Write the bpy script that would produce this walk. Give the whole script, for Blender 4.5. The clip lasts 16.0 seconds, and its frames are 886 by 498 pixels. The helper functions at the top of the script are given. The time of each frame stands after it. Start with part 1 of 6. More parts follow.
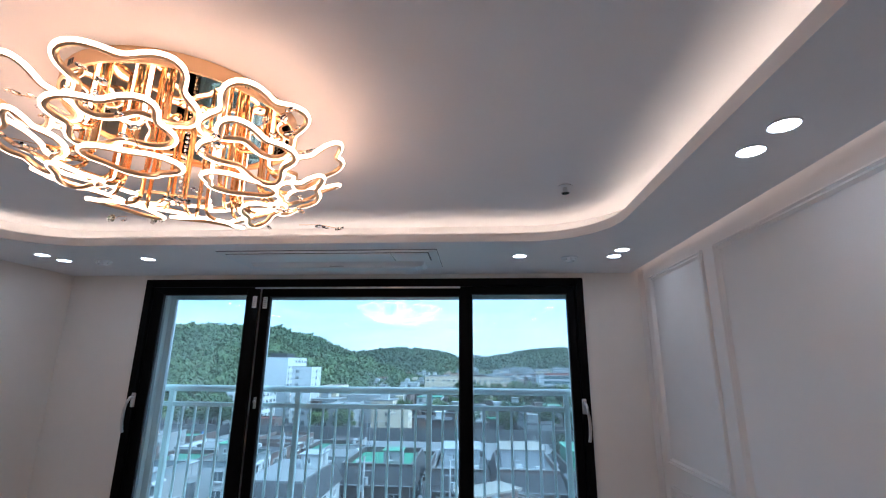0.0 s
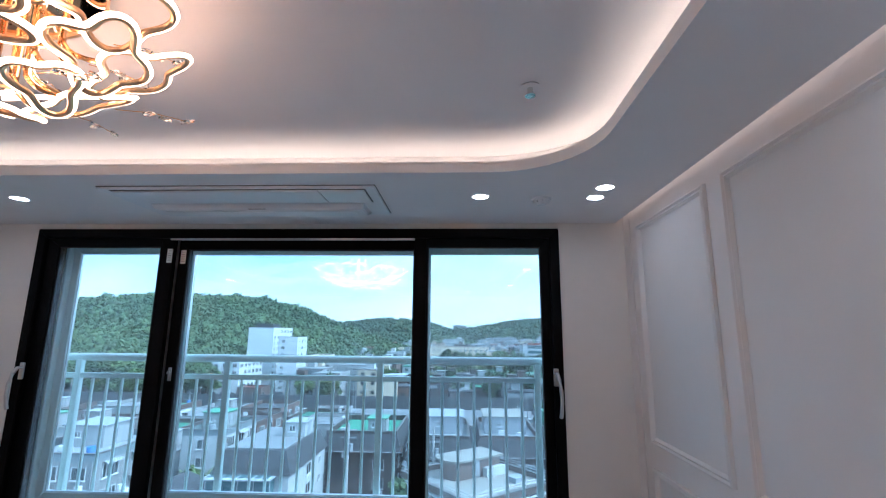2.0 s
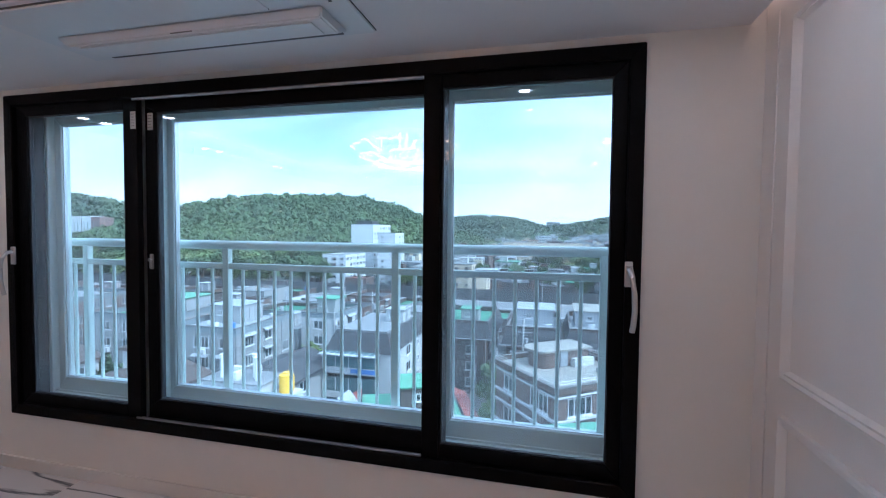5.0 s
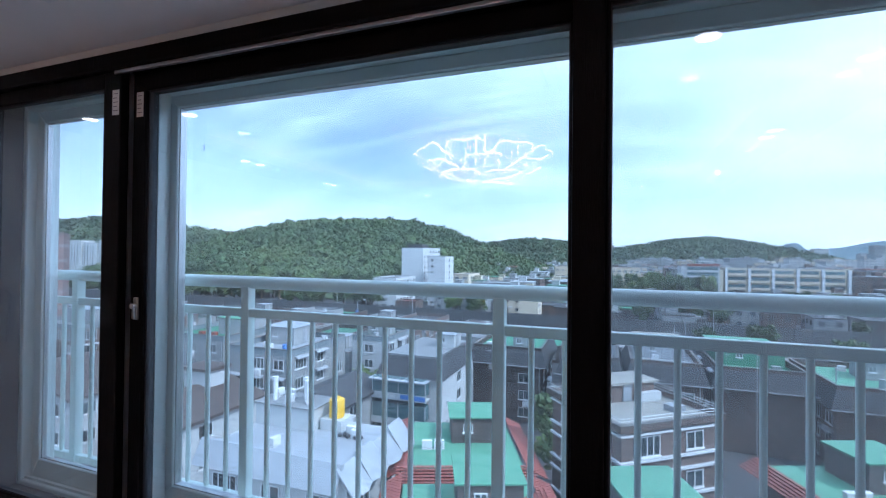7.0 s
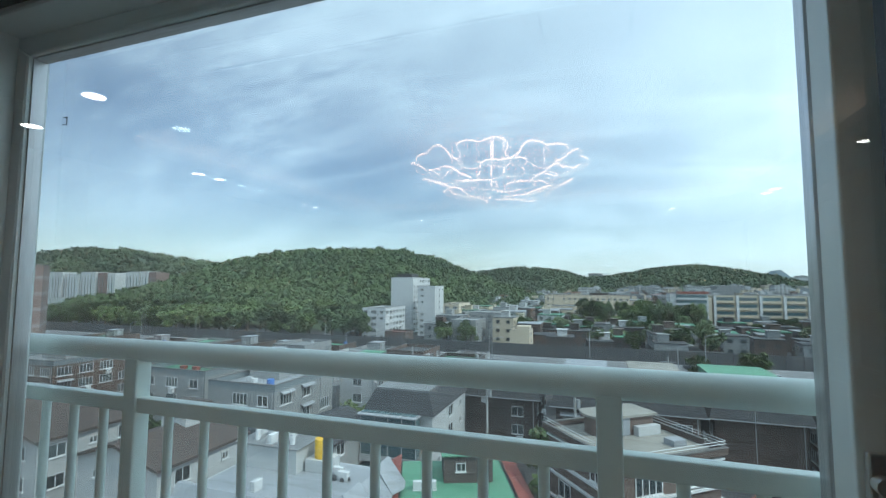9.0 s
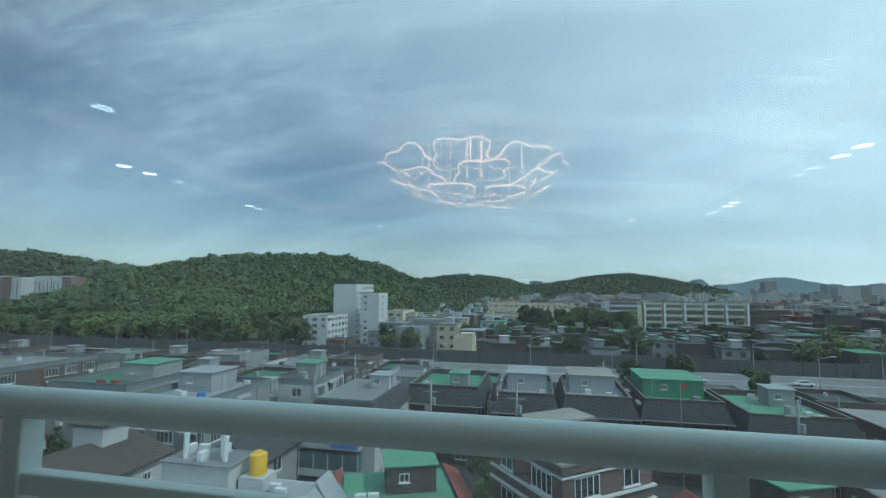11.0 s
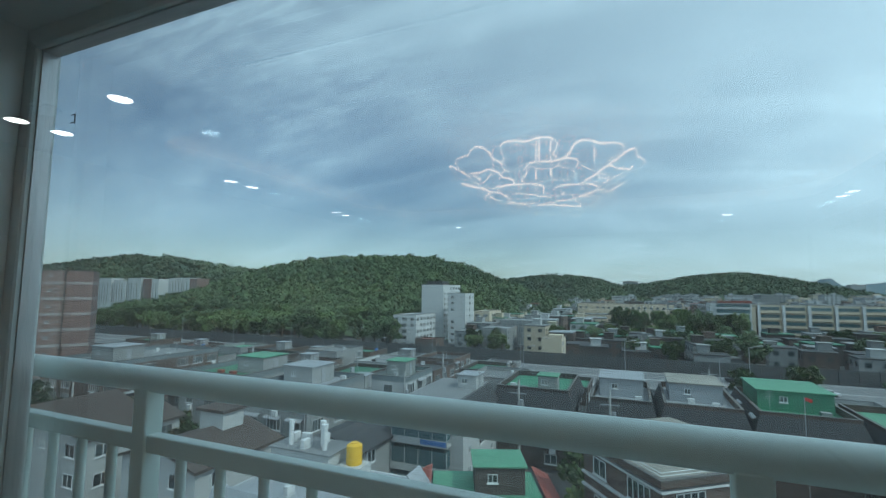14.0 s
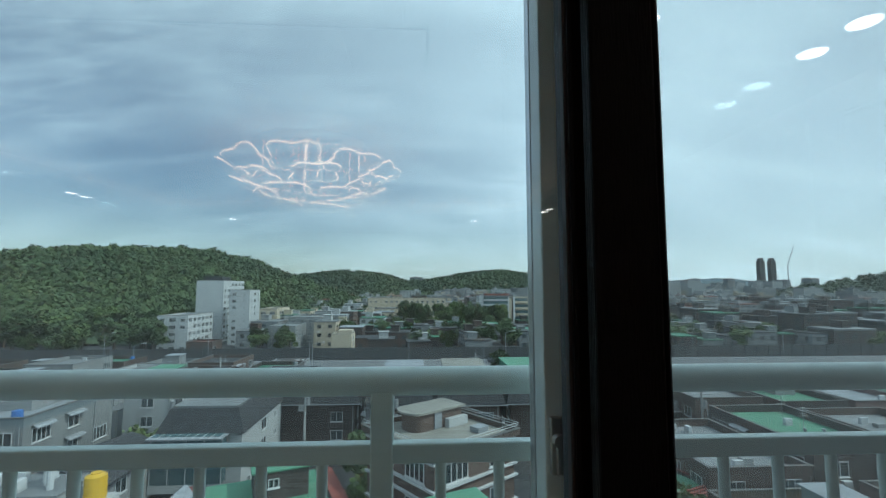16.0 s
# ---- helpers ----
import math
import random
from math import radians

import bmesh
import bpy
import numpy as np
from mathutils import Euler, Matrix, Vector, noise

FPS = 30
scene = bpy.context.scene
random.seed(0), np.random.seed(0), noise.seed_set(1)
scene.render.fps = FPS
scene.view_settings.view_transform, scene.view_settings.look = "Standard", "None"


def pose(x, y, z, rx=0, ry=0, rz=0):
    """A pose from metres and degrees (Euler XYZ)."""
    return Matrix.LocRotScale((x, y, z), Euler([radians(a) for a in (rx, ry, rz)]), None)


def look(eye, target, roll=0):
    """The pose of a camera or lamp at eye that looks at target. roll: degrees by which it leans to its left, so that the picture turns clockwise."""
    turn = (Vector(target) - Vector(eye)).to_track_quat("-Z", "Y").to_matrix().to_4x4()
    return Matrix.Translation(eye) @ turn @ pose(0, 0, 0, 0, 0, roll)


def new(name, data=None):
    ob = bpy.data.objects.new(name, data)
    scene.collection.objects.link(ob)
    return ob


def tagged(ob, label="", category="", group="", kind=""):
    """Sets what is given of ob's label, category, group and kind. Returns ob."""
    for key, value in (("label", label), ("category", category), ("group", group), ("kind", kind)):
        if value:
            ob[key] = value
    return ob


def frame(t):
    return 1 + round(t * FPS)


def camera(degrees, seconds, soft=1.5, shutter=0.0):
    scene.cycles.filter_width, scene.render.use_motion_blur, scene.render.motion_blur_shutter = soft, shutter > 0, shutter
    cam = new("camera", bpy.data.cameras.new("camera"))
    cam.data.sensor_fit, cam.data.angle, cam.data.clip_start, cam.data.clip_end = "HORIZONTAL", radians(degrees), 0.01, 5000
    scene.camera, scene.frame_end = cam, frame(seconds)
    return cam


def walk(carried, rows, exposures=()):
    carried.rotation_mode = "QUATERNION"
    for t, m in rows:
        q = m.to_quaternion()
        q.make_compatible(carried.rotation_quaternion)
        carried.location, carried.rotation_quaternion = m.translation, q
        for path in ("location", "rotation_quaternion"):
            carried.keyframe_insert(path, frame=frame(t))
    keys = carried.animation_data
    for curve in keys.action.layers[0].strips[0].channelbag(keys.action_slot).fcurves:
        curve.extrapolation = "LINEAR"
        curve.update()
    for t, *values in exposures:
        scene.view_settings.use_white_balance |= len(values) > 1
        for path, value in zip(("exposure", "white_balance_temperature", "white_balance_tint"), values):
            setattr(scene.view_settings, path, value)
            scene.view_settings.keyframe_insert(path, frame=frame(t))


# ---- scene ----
cam = camera(88.9, 16.0, soft=1.1)
PATH = [
    (0, (-0.829, -3.536, 1.594), (-0.97, -1.605, 2.092), 0.5),
    (0.5, (-0.825, -3.403, 1.593), (-1.021, -1.469, 2.062), 0.9),
    (1, (-0.74, -3.239, 1.591), (-0.963, -1.302, 2.038), 0.9),
    (1.5, (-0.674, -3.101, 1.578), (-0.85, -1.144, 1.953), 0.4),
    (2, (-0.634, -2.942, 1.562), (-0.717, -0.98, 1.938), 0.5),
    (2.5, (-0.551, -2.783, 1.538), (-0.546, -0.811, 1.872), 0.4),
    (3, (-0.417, -2.666, 1.524), (-0.473, -0.682, 1.768), 0.4),
    (3.5, (-0.294, -2.577, 1.486), (-0.508, -0.59, 1.569), 0.4),
    (4, (-0.257, -2.488, 1.477), (-0.568, -0.512, 1.441), 0.5),
    (4.2, (-0.256, -2.413, 1.476), (-0.597, -0.444, 1.407), 0.5),
    (6.3, (-0.643, -1.445, 1.5), (-1.268, 0.454, 1.437), 0.6),
    (6.5, (-0.683, -1.387, 1.5), (-1.306, 0.513, 1.451), 0.7),
    (7, (-0.859, -1.17, 1.517), (-1.549, 0.706, 1.539), 0.6),
    (7.5, (-0.99, -1.001, 1.531), (-1.809, 0.822, 1.599), 0.9),
    (8, (-1.129, -0.835, 1.537), (-1.97, 0.976, 1.646), 0.6),
    (8.5, (-1.207, -0.656, 1.539), (-1.937, 1.2, 1.678), 0.5),
    (9, (-1.23, -0.463, 1.556), (-1.876, 1.424, 1.708), 0.2),
    (9.5, (-1.257, -0.386, 1.579), (-1.759, 1.545, 1.72), 0.2),
    (9.7, (-1.269, -0.366, 1.582), (-1.68, 1.586, 1.721), 0.3),
    (11.8, (-1.508, -0.178, 1.587), (-1.92, 1.768, 1.795), 0.5),
    (12, (-1.499, -0.157, 1.583), (-2.014, 1.765, 1.786), 0.7),
    (12.5, (-1.389, -0.212, 1.589), (-2.126, 1.638, 1.778), 0.7),
    (13, (-1.359, -0.225, 1.582), (-2.232, 1.564, 1.774), 0.6),
    (13.5, (-1.386, -0.217, 1.567), (-2.285, 1.559, 1.76), 0.7),
    (14, (-1.347, -0.305, 1.585), (-2.117, 1.531, 1.768), 0.5),
    (14.5, (-1.384, -0.361, 1.554), (-1.878, 1.572, 1.693), 0.3),
    (15, (-1.359, -0.408, 1.563), (-1.54, 1.58, 1.692), 0.0),
    (15.5, (-1.288, -0.447, 1.584), (-1.247, 1.545, 1.751), -0.3),
    (16, (-1.15, -0.506, 1.565), (-1.041, 1.484, 1.733), -0.0),
]
walk(cam, [(t, look(eye, target, roll)) for t, eye, target, roll in PATH],
     [(0, 1.66, 5050, 11), (1.0, 1.72, 4950, 12), (2.0, 1.78, 4950, 12), (4.2, 1.84, 5150, 14), (6.3, 1.68, 5400, 28), (7.0, 1.38, 5450, 27), (7.5, 1.22, 5600, 25), (8.5, 1.06, 6150, 19), (9.0, 0.86, 6550, 15), (9.7, 0.64, 6500, 11), (12.0, 0.14, 6250, 8), (12.5, 0.16, 6250, 8), (13.0, 0.28, 6250, 8), (14.0, 0.30, 6250, 8), (15.0, 0.30, 6350, 8), (16.0, 0.38, 6500, 10)])
# ---- end of camera ----
# ---- world, sun and large lights ----
SUN_AZ, SUN_EL = radians(105), radians(48)      # from +y towards +x, and above the horizon
world = bpy.data.worlds.new("world")
scene.world = world
world.use_nodes = True
wn = world.node_tree.nodes
wl = world.node_tree.links
sky = wn.new("ShaderNodeTexSky")
sky.sky_type = "NISHITA"
sky.sun_disc = False
sky.sun_elevation, sky.sun_rotation = SUN_EL, SUN_AZ
sky.air_density, sky.dust_density, sky.ozone_density = 1.0, 1.0, 1.0
# thin high cloud: streaks drawn out along one direction and fine ripples in them
tc = wn.new("ShaderNodeTexCoord")
sep = wn.new("ShaderNodeSeparateXYZ")
wl.new(tc.outputs["Generated"], sep.inputs[0])


def wmath(op, a, b=None):
    n = wn.new("ShaderNodeMath")
    n.operation = op
    for i, v in enumerate((a, b)):
        if v is None:
            continue
        if isinstance(v, (int, float)):
            n.inputs[i].default_value = v
        else:
            wl.new(v, n.inputs[i])
    return n.outputs[0]


height = wmath("MAXIMUM", sep.outputs[2], 0.0)
lift = wmath("ADD", height, 0.30)
comb = wn.new("ShaderNodeCombineXYZ")
wl.new(wmath("DIVIDE", sep.outputs[0], lift), comb.inputs[0])
wl.new(wmath("DIVIDE", sep.outputs[1], lift), comb.inputs[1])


def cloud(scale, rot, stretch, detail, rough, distort=0.0):
    mp = wn.new("ShaderNodeMapping")
    mp.inputs["Rotation"].default_value = (0, 0, radians(rot))
    mp.inputs["Scale"].default_value = stretch
    wl.new(comb.outputs[0], mp.inputs[0])
    nz = wn.new("ShaderNodeTexNoise")
    nz.inputs["Scale"].default_value = scale
    nz.inputs["Detail"].default_value = detail
    nz.inputs["Roughness"].default_value = rough
    nz.inputs["Distortion"].default_value = distort
    wl.new(mp.outputs[0], nz.inputs["Vector"])
    return nz.outputs[0]


def wramp(value, a, b):
    n = wn.new("ShaderNodeMapRange")
    n.interpolation_type = "SMOOTHSTEP"
    n.inputs["From Min"].default_value, n.inputs["From Max"].default_value = a, b
    wl.new(value, n.inputs["Value"])
    return n.outputs[0]


broad = wramp(cloud(0.75, 20, (1.0, 1.3, 1), 5, 0.5, 0.3), 0.38, 0.70)
streak = wramp(cloud(1.7, -28, (0.5, 2.2, 1), 9, 0.62, 0.9), 0.40, 0.84)
ripple = wramp(cloud(17.0, -20, (0.55, 2.0, 1), 6, 0.62, 0.6), 0.40, 0.76)
# forward-scattered veil that grows towards the sun's side
dotn = wn.new("ShaderNodeVectorMath")
dotn.operation = "DOT_PRODUCT"
wl.new(tc.outputs["Generated"], dotn.inputs[0])
dotn.inputs[1].default_value = (math.sin(SUN_AZ) * math.cos(SUN_EL), math.cos(SUN_AZ) * math.cos(SUN_EL), math.sin(SUN_EL))
veil = wramp(dotn.outputs["Value"], -0.42, 0.50)
cover = wmath("ADD", wmath("MULTIPLY", broad, 0.20), wmath("MULTIPLY", streak, 0.27))
cover = wmath("ADD", cover, wmath("MULTIPLY", veil, 0.58))
cover = wmath("ADD", cover, wmath("MULTIPLY", wmath("MULTIPLY", ripple, broad), 0.20))
# pale haze low over the land
haze = wmath("SUBTRACT", 1.0, wramp(height, 0.0, 0.26))
cover = wmath("ADD", cover, wmath("MULTIPLY", haze, 0.08))
cover = wmath("MAXIMUM", wmath("MINIMUM", wmath("ADD", cover, 0.0), 0.92), 0.0)
mixw = wn.new("ShaderNodeMix")
mixw.data_type = "RGBA"
wl.new(cover, mixw.inputs["Factor"])
wl.new(sky.outputs[0], mixw.inputs["A"])
mixw.inputs["B"].default_value = (12.0, 13.6, 14.7, 1)
wl.new(mixw.outputs["Result"], wn["Background"].inputs[0])
wn["Background"].inputs[1].default_value = 0.085

sun = new("sun", bpy.data.lights.new("sun", "SUN"))
sun.data.energy, sun.data.angle, sun.data.color = 2.0, radians(0.6), (1.0, 0.95, 0.87)
sun_way = Vector((math.sin(SUN_AZ) * math.cos(SUN_EL), math.cos(SUN_AZ) * math.cos(SUN_EL), math.sin(SUN_EL)))
sun.matrix_basis = look(sun_way * 50, (0, 0, 0))

# ---- materials ----


def mat(name, color, rough=0.6, metal=0.0, noise_scale=0.0, vary=0.0, bump=0.0, bump_scale=40.0, random_vary=0.0, alt=None,
        spec=0.5, stretch=(1, 1, 1), island=False, coat=0.0):
    """A surface: base colour with two scales of variation, roughness and fine relief."""
    m = bpy.data.materials.new(name)
    m.use_nodes = True
    n, l = m.node_tree.nodes, m.node_tree.links
    b = n["Principled BSDF"]
    b.inputs["Base Color"].default_value = (*color, 1)
    b.inputs["Roughness"].default_value = rough
    b.inputs["Metallic"].default_value = metal
    b.inputs["Specular IOR Level"].default_value = spec
    b.inputs["Coat Weight"].default_value = coat
    b.inputs["Coat Roughness"].default_value = 0.08
    co = n.new("ShaderNodeTexCoord")
    mp = n.new("ShaderNodeMapping")
    mp.inputs["Scale"].default_value = stretch
    l.new(co.outputs["Object"], mp.inputs[0])
    last = None
    if vary > 0:
        n1 = n.new("ShaderNodeTexNoise")
        n1.inputs["Scale"].default_value, n1.inputs["Detail"].default_value = noise_scale, 6
        n2 = n.new("ShaderNodeTexNoise")
        n2.inputs["Scale"].default_value, n2.inputs["Detail"].default_value = noise_scale * 9, 4
        l.new(mp.outputs[0], n1.inputs["Vector"])
        l.new(mp.outputs[0], n2.inputs["Vector"])
        add = n.new("ShaderNodeMath")
        add.operation = "MULTIPLY_ADD"
        l.new(n2.outputs[0], add.inputs[0])
        add.inputs[1].default_value = 0.4
        l.new(n1.outputs[0], add.inputs[2])
        rg = n.new("ShaderNodeMapRange")
        rg.inputs["From Min"].default_value, rg.inputs["From Max"].default_value = 0.45, 0.95
        l.new(add.outputs[0], rg.inputs["Value"])
        mx = n.new("ShaderNodeMix")
        mx.data_type = "RGBA"
        dark = alt or tuple(c * (1 - vary) for c in color)
        mx.inputs["A"].default_value = (*color, 1)
        mx.inputs["B"].default_value = (*dark, 1)
        l.new(rg.outputs[0], mx.inputs["Factor"])
        last = mx.outputs["Result"]
        rr = n.new("ShaderNodeMapRange")
        rr.inputs["To Min"].default_value, rr.inputs["To Max"].default_value = max(rough - 0.06, 0.02), min(rough + 0.1, 1)
        l.new(n2.outputs[0], rr.inputs["Value"])
        l.new(rr.outputs[0], b.inputs["Roughness"])
    if random_vary > 0:
        hs = n.new("ShaderNodeHueSaturation")
        src = n.new("ShaderNodeNewGeometry") if island else n.new("ShaderNodeObjectInfo")
        rv = n.new("ShaderNodeMapRange")
        rv.inputs["To Min"].default_value, rv.inputs["To Max"].default_value = 1 - random_vary, 1 + random_vary
        l.new(src.outputs["Random Per Island" if island else "Random"], rv.inputs["Value"])
        l.new(rv.outputs[0], hs.inputs["Value"])
        if last:
            l.new(last, hs.inputs["Color"])
        else:
            hs.inputs["Color"].default_value = (*color, 1)
        last = hs.outputs[0]
    if last:
        l.new(last, b.inputs["Base Color"])
    if bump > 0:
        nb = n.new("ShaderNodeTexNoise")
        nb.inputs["Scale"].default_value, nb.inputs["Detail"].default_value = bump_scale, 5
        l.new(mp.outputs[0], nb.inputs["Vector"])
        bp = n.new("ShaderNodeBump")
        bp.inputs["Strength"].default_value = bump
        bp.inputs["Distance"].default_value = 0.01
        l.new(nb.outputs[0], bp.inputs["Height"])
        l.new(bp.outputs[0], b.inputs["Normal"])
    return m


def glow(name, color, strength):
    m = bpy.data.materials.new(name)
    m.use_nodes = True
    b = m.node_tree.nodes["Principled BSDF"]
    b.inputs["Base Color"].default_value = (0.8, 0.78, 0.75, 1)
    b.inputs["Emission Color"].default_value = (*color, 1)
    b.inputs["Emission Strength"].default_value = strength
    return m


def glass(name, tint, rough=0.0, dust=0.0, gloss=0.045):
    """A thin pane: clear and tinted, with mirror gloss that grows towards grazing views."""
    m = bpy.data.materials.new(name)
    m.use_nodes = True
    n, l = m.node_tree.nodes, m.node_tree.links
    n.remove(n["Principled BSDF"])
    tr = n.new("ShaderNodeBsdfTransparent")
    tr.inputs[0].default_value = (*tint, 1)
    gl = n.new("ShaderNodeBsdfGlossy")
    gl.inputs["Roughness"].default_value = rough
    lw = n.new("ShaderNodeLayerWeight")
    lw.inputs["Blend"].default_value = 0.5
    pw = n.new("ShaderNodeMath")
    pw.operation = "POWER"
    l.new(lw.outputs["Facing"], pw.inputs[0])
    pw.inputs[1].default_value = 4.0
    ma = n.new("ShaderNodeMath")
    ma.operation = "MULTIPLY_ADD"
    l.new(pw.outputs[0], ma.inputs[0])
    ma.inputs[1].default_value, ma.inputs[2].default_value = 0.85, gloss
    ms = n.new("ShaderNodeMixShader")
    l.new(ma.outputs[0], ms.inputs[0])
    clear = tr.outputs[0]
    if dust > 0:                                   # thin uneven film of dust
        tl = n.new("ShaderNodeBsdfTranslucent")
        tl.inputs[0].default_value = (0.85, 0.88, 0.9, 1)
        co = n.new("ShaderNodeTexCoord")
        nz = n.new("ShaderNodeTexNoise")
        nz.inputs["Scale"].default_value, nz.inputs["Detail"].default_value = 2.2, 8
        l.new(co.outputs["Object"], nz.inputs["Vector"])
        rg = n.new("ShaderNodeMapRange")
        rg.inputs["From Min"].default_value, rg.inputs["From Max"].default_value = 0.3, 0.7
        rg.inputs["To Min"].default_value, rg.inputs["To Max"].default_value = dust * 0.6, dust * 1.4
        l.new(nz.outputs[0], rg.inputs["Value"])
        md = n.new("ShaderNodeMixShader")
        l.new(rg.outputs[0], md.inputs[0])
        l.new(clear, md.inputs[1])
        l.new(tl.outputs[0], md.inputs[2])
        clear = md.outputs[0]
    l.new(clear, ms.inputs[1])
    l.new(gl.outputs[0], ms.inputs[2])
    l.new(ms.outputs[0], n["Material Output"].inputs[0])
    return m


def screen_cloth():
    """Fine grey insect screen: mostly open, a faint woven sheen."""
    m = bpy.data.materials.new("screen")
    m.use_nodes = True
    n, l = m.node_tree.nodes, m.node_tree.links
    b = n["Principled BSDF"]
    b.inputs["Base Color"].default_value = (0.72, 0.74, 0.75, 1)
    b.inputs["Roughness"].default_value = 0.6
    tr = n.new("ShaderNodeBsdfTransparent")
    co = n.new("ShaderNodeTexCoord")
    nz = n.new("ShaderNodeTexNoise")
    nz.inputs["Scale"].default_value = 5.0
    l.new(co.outputs["Object"], nz.inputs["Vector"])
    rg = n.new("ShaderNodeMapRange")
    rg.inputs["To Min"].default_value, rg.inputs["To Max"].default_value = 0.05, 0.10
    l.new(nz.outputs[0], rg.inputs["Value"])
    ms = n.new("ShaderNodeMixShader")
    l.new(rg.outputs[0], ms.inputs[0])
    l.new(tr.outputs[0], ms.inputs[1])
    l.new(b.outputs[0], ms.inputs[2])
    l.new(ms.outputs[0], n["Material Output"].inputs[0])
    return m


M = {}
M["wallpaper"] = mat("wallpaper", (0.80, 0.76, 0.70), 0.75, noise_scale=1.2, vary=0.05, bump=0.12, bump_scale=220)
M["panel_paint"] = mat("panel_paint", (0.80, 0.77, 0.73), 0.55, noise_scale=1.0, vary=0.04, bump=0.06, bump_scale=180)
M["ceiling_paint"] = mat("ceiling_paint", (0.80, 0.79, 0.79), 0.8, noise_scale=0.8, vary=0.04, bump=0.08, bump_scale=200)
M["black_film"] = mat("black_film", (0.002, 0.002, 0.0025), 0.5, noise_scale=3, vary=0.3, bump=0.25, bump_scale=60, stretch=(6, 6, 0.5), spec=0.10)
M["white_pvc"] = mat("white_pvc", (0.84, 0.90, 0.88), 0.30, noise_scale=2, vary=0.06)
M["rail_paint"] = mat("rail_paint", (0.80, 0.91, 0.86), 0.28, noise_scale=4, vary=0.08, bump=0.16, bump_scale=380)
M["gasket"] = mat("gasket", (0.03, 0.03, 0.035), 0.7)
M["alu"] = mat("alu", (0.62, 0.62, 0.63), 0.35, metal=1.0, noise_scale=8, vary=0.15)
M["chrome"] = mat("chrome", (0.75, 0.74, 0.72), 0.16, metal=1.0)
M["satin"] = mat("satin", (0.60, 0.58, 0.56), 0.30, metal=1.0)
M["label_paper"] = mat("label_paper", (0.72, 0.72, 0.70), 0.7)
M["print_grey"] = mat("print_grey", (0.25, 0.25, 0.26), 0.7)
M["gold"] = mat("gold", (0.84, 0.50, 0.23), 0.12, metal=1.0)
M["gold_dark"] = mat("gold_dark", (0.80, 0.55, 0.32), 0.32, metal=1.0)
M["mirror_gold"] = mat("mirror_gold", (0.80, 0.62, 0.42), 0.03, metal=1.0)
M["led_tube"] = glow("led_tube", (1.0, 0.56, 0.31), 3.6)
M["led_cove"] = glow("led_cove", (1.0, 0.70, 0.46), 2.75)
M["led_gap"] = glow("led_gap", (1.0, 0.70, 0.52), 0.7)
M["led_down"] = glow("led_down", (1.0, 0.95, 0.90), 9.0)
M["ac_plastic"] = mat("ac_plastic", (0.70, 0.72, 0.74), 0.4, noise_scale=3, vary=0.03)
M["ac_dark"] = mat("ac_dark", (0.10, 0.11, 0.12), 0.6)
M["clear_in"] = glass("clear_in", (0.83, 0.93, 0.95), dust=0.014, gloss=0.060)
M["clear_side"] = glass("clear_side", (0.83, 0.93, 0.95), dust=0.035)
M["clear_out"] = glass("clear_out", (0.97, 0.985, 0.985), dust=0.015, gloss=0.030)
M["screen"] = screen_cloth()
M["scratch"] = mat("scratch", (0.05, 0.06, 0.07), 0.8)
M["base_paint"] = mat("base_paint", (0.78, 0.74, 0.69), 0.5, noise_scale=2, vary=0.05)
M["concrete"] = mat("concrete", (0.42, 0.42, 0.41), 0.9, noise_scale=0.25, vary=0.3, bump=0.2)


def crystal():
    m = bpy.data.materials.new("crystal")
    m.use_nodes = True
    b = m.node_tree.nodes["Principled BSDF"]
    b.inputs["Base Color"].default_value = (0.98, 0.95, 0.92, 1)
    b.inputs["Roughness"].default_value = 0.02
    b.inputs["Transmission Weight"].default_value = 1.0
    b.inputs["IOR"].default_value = 1.55
    return m


M["crystal"] = crystal()


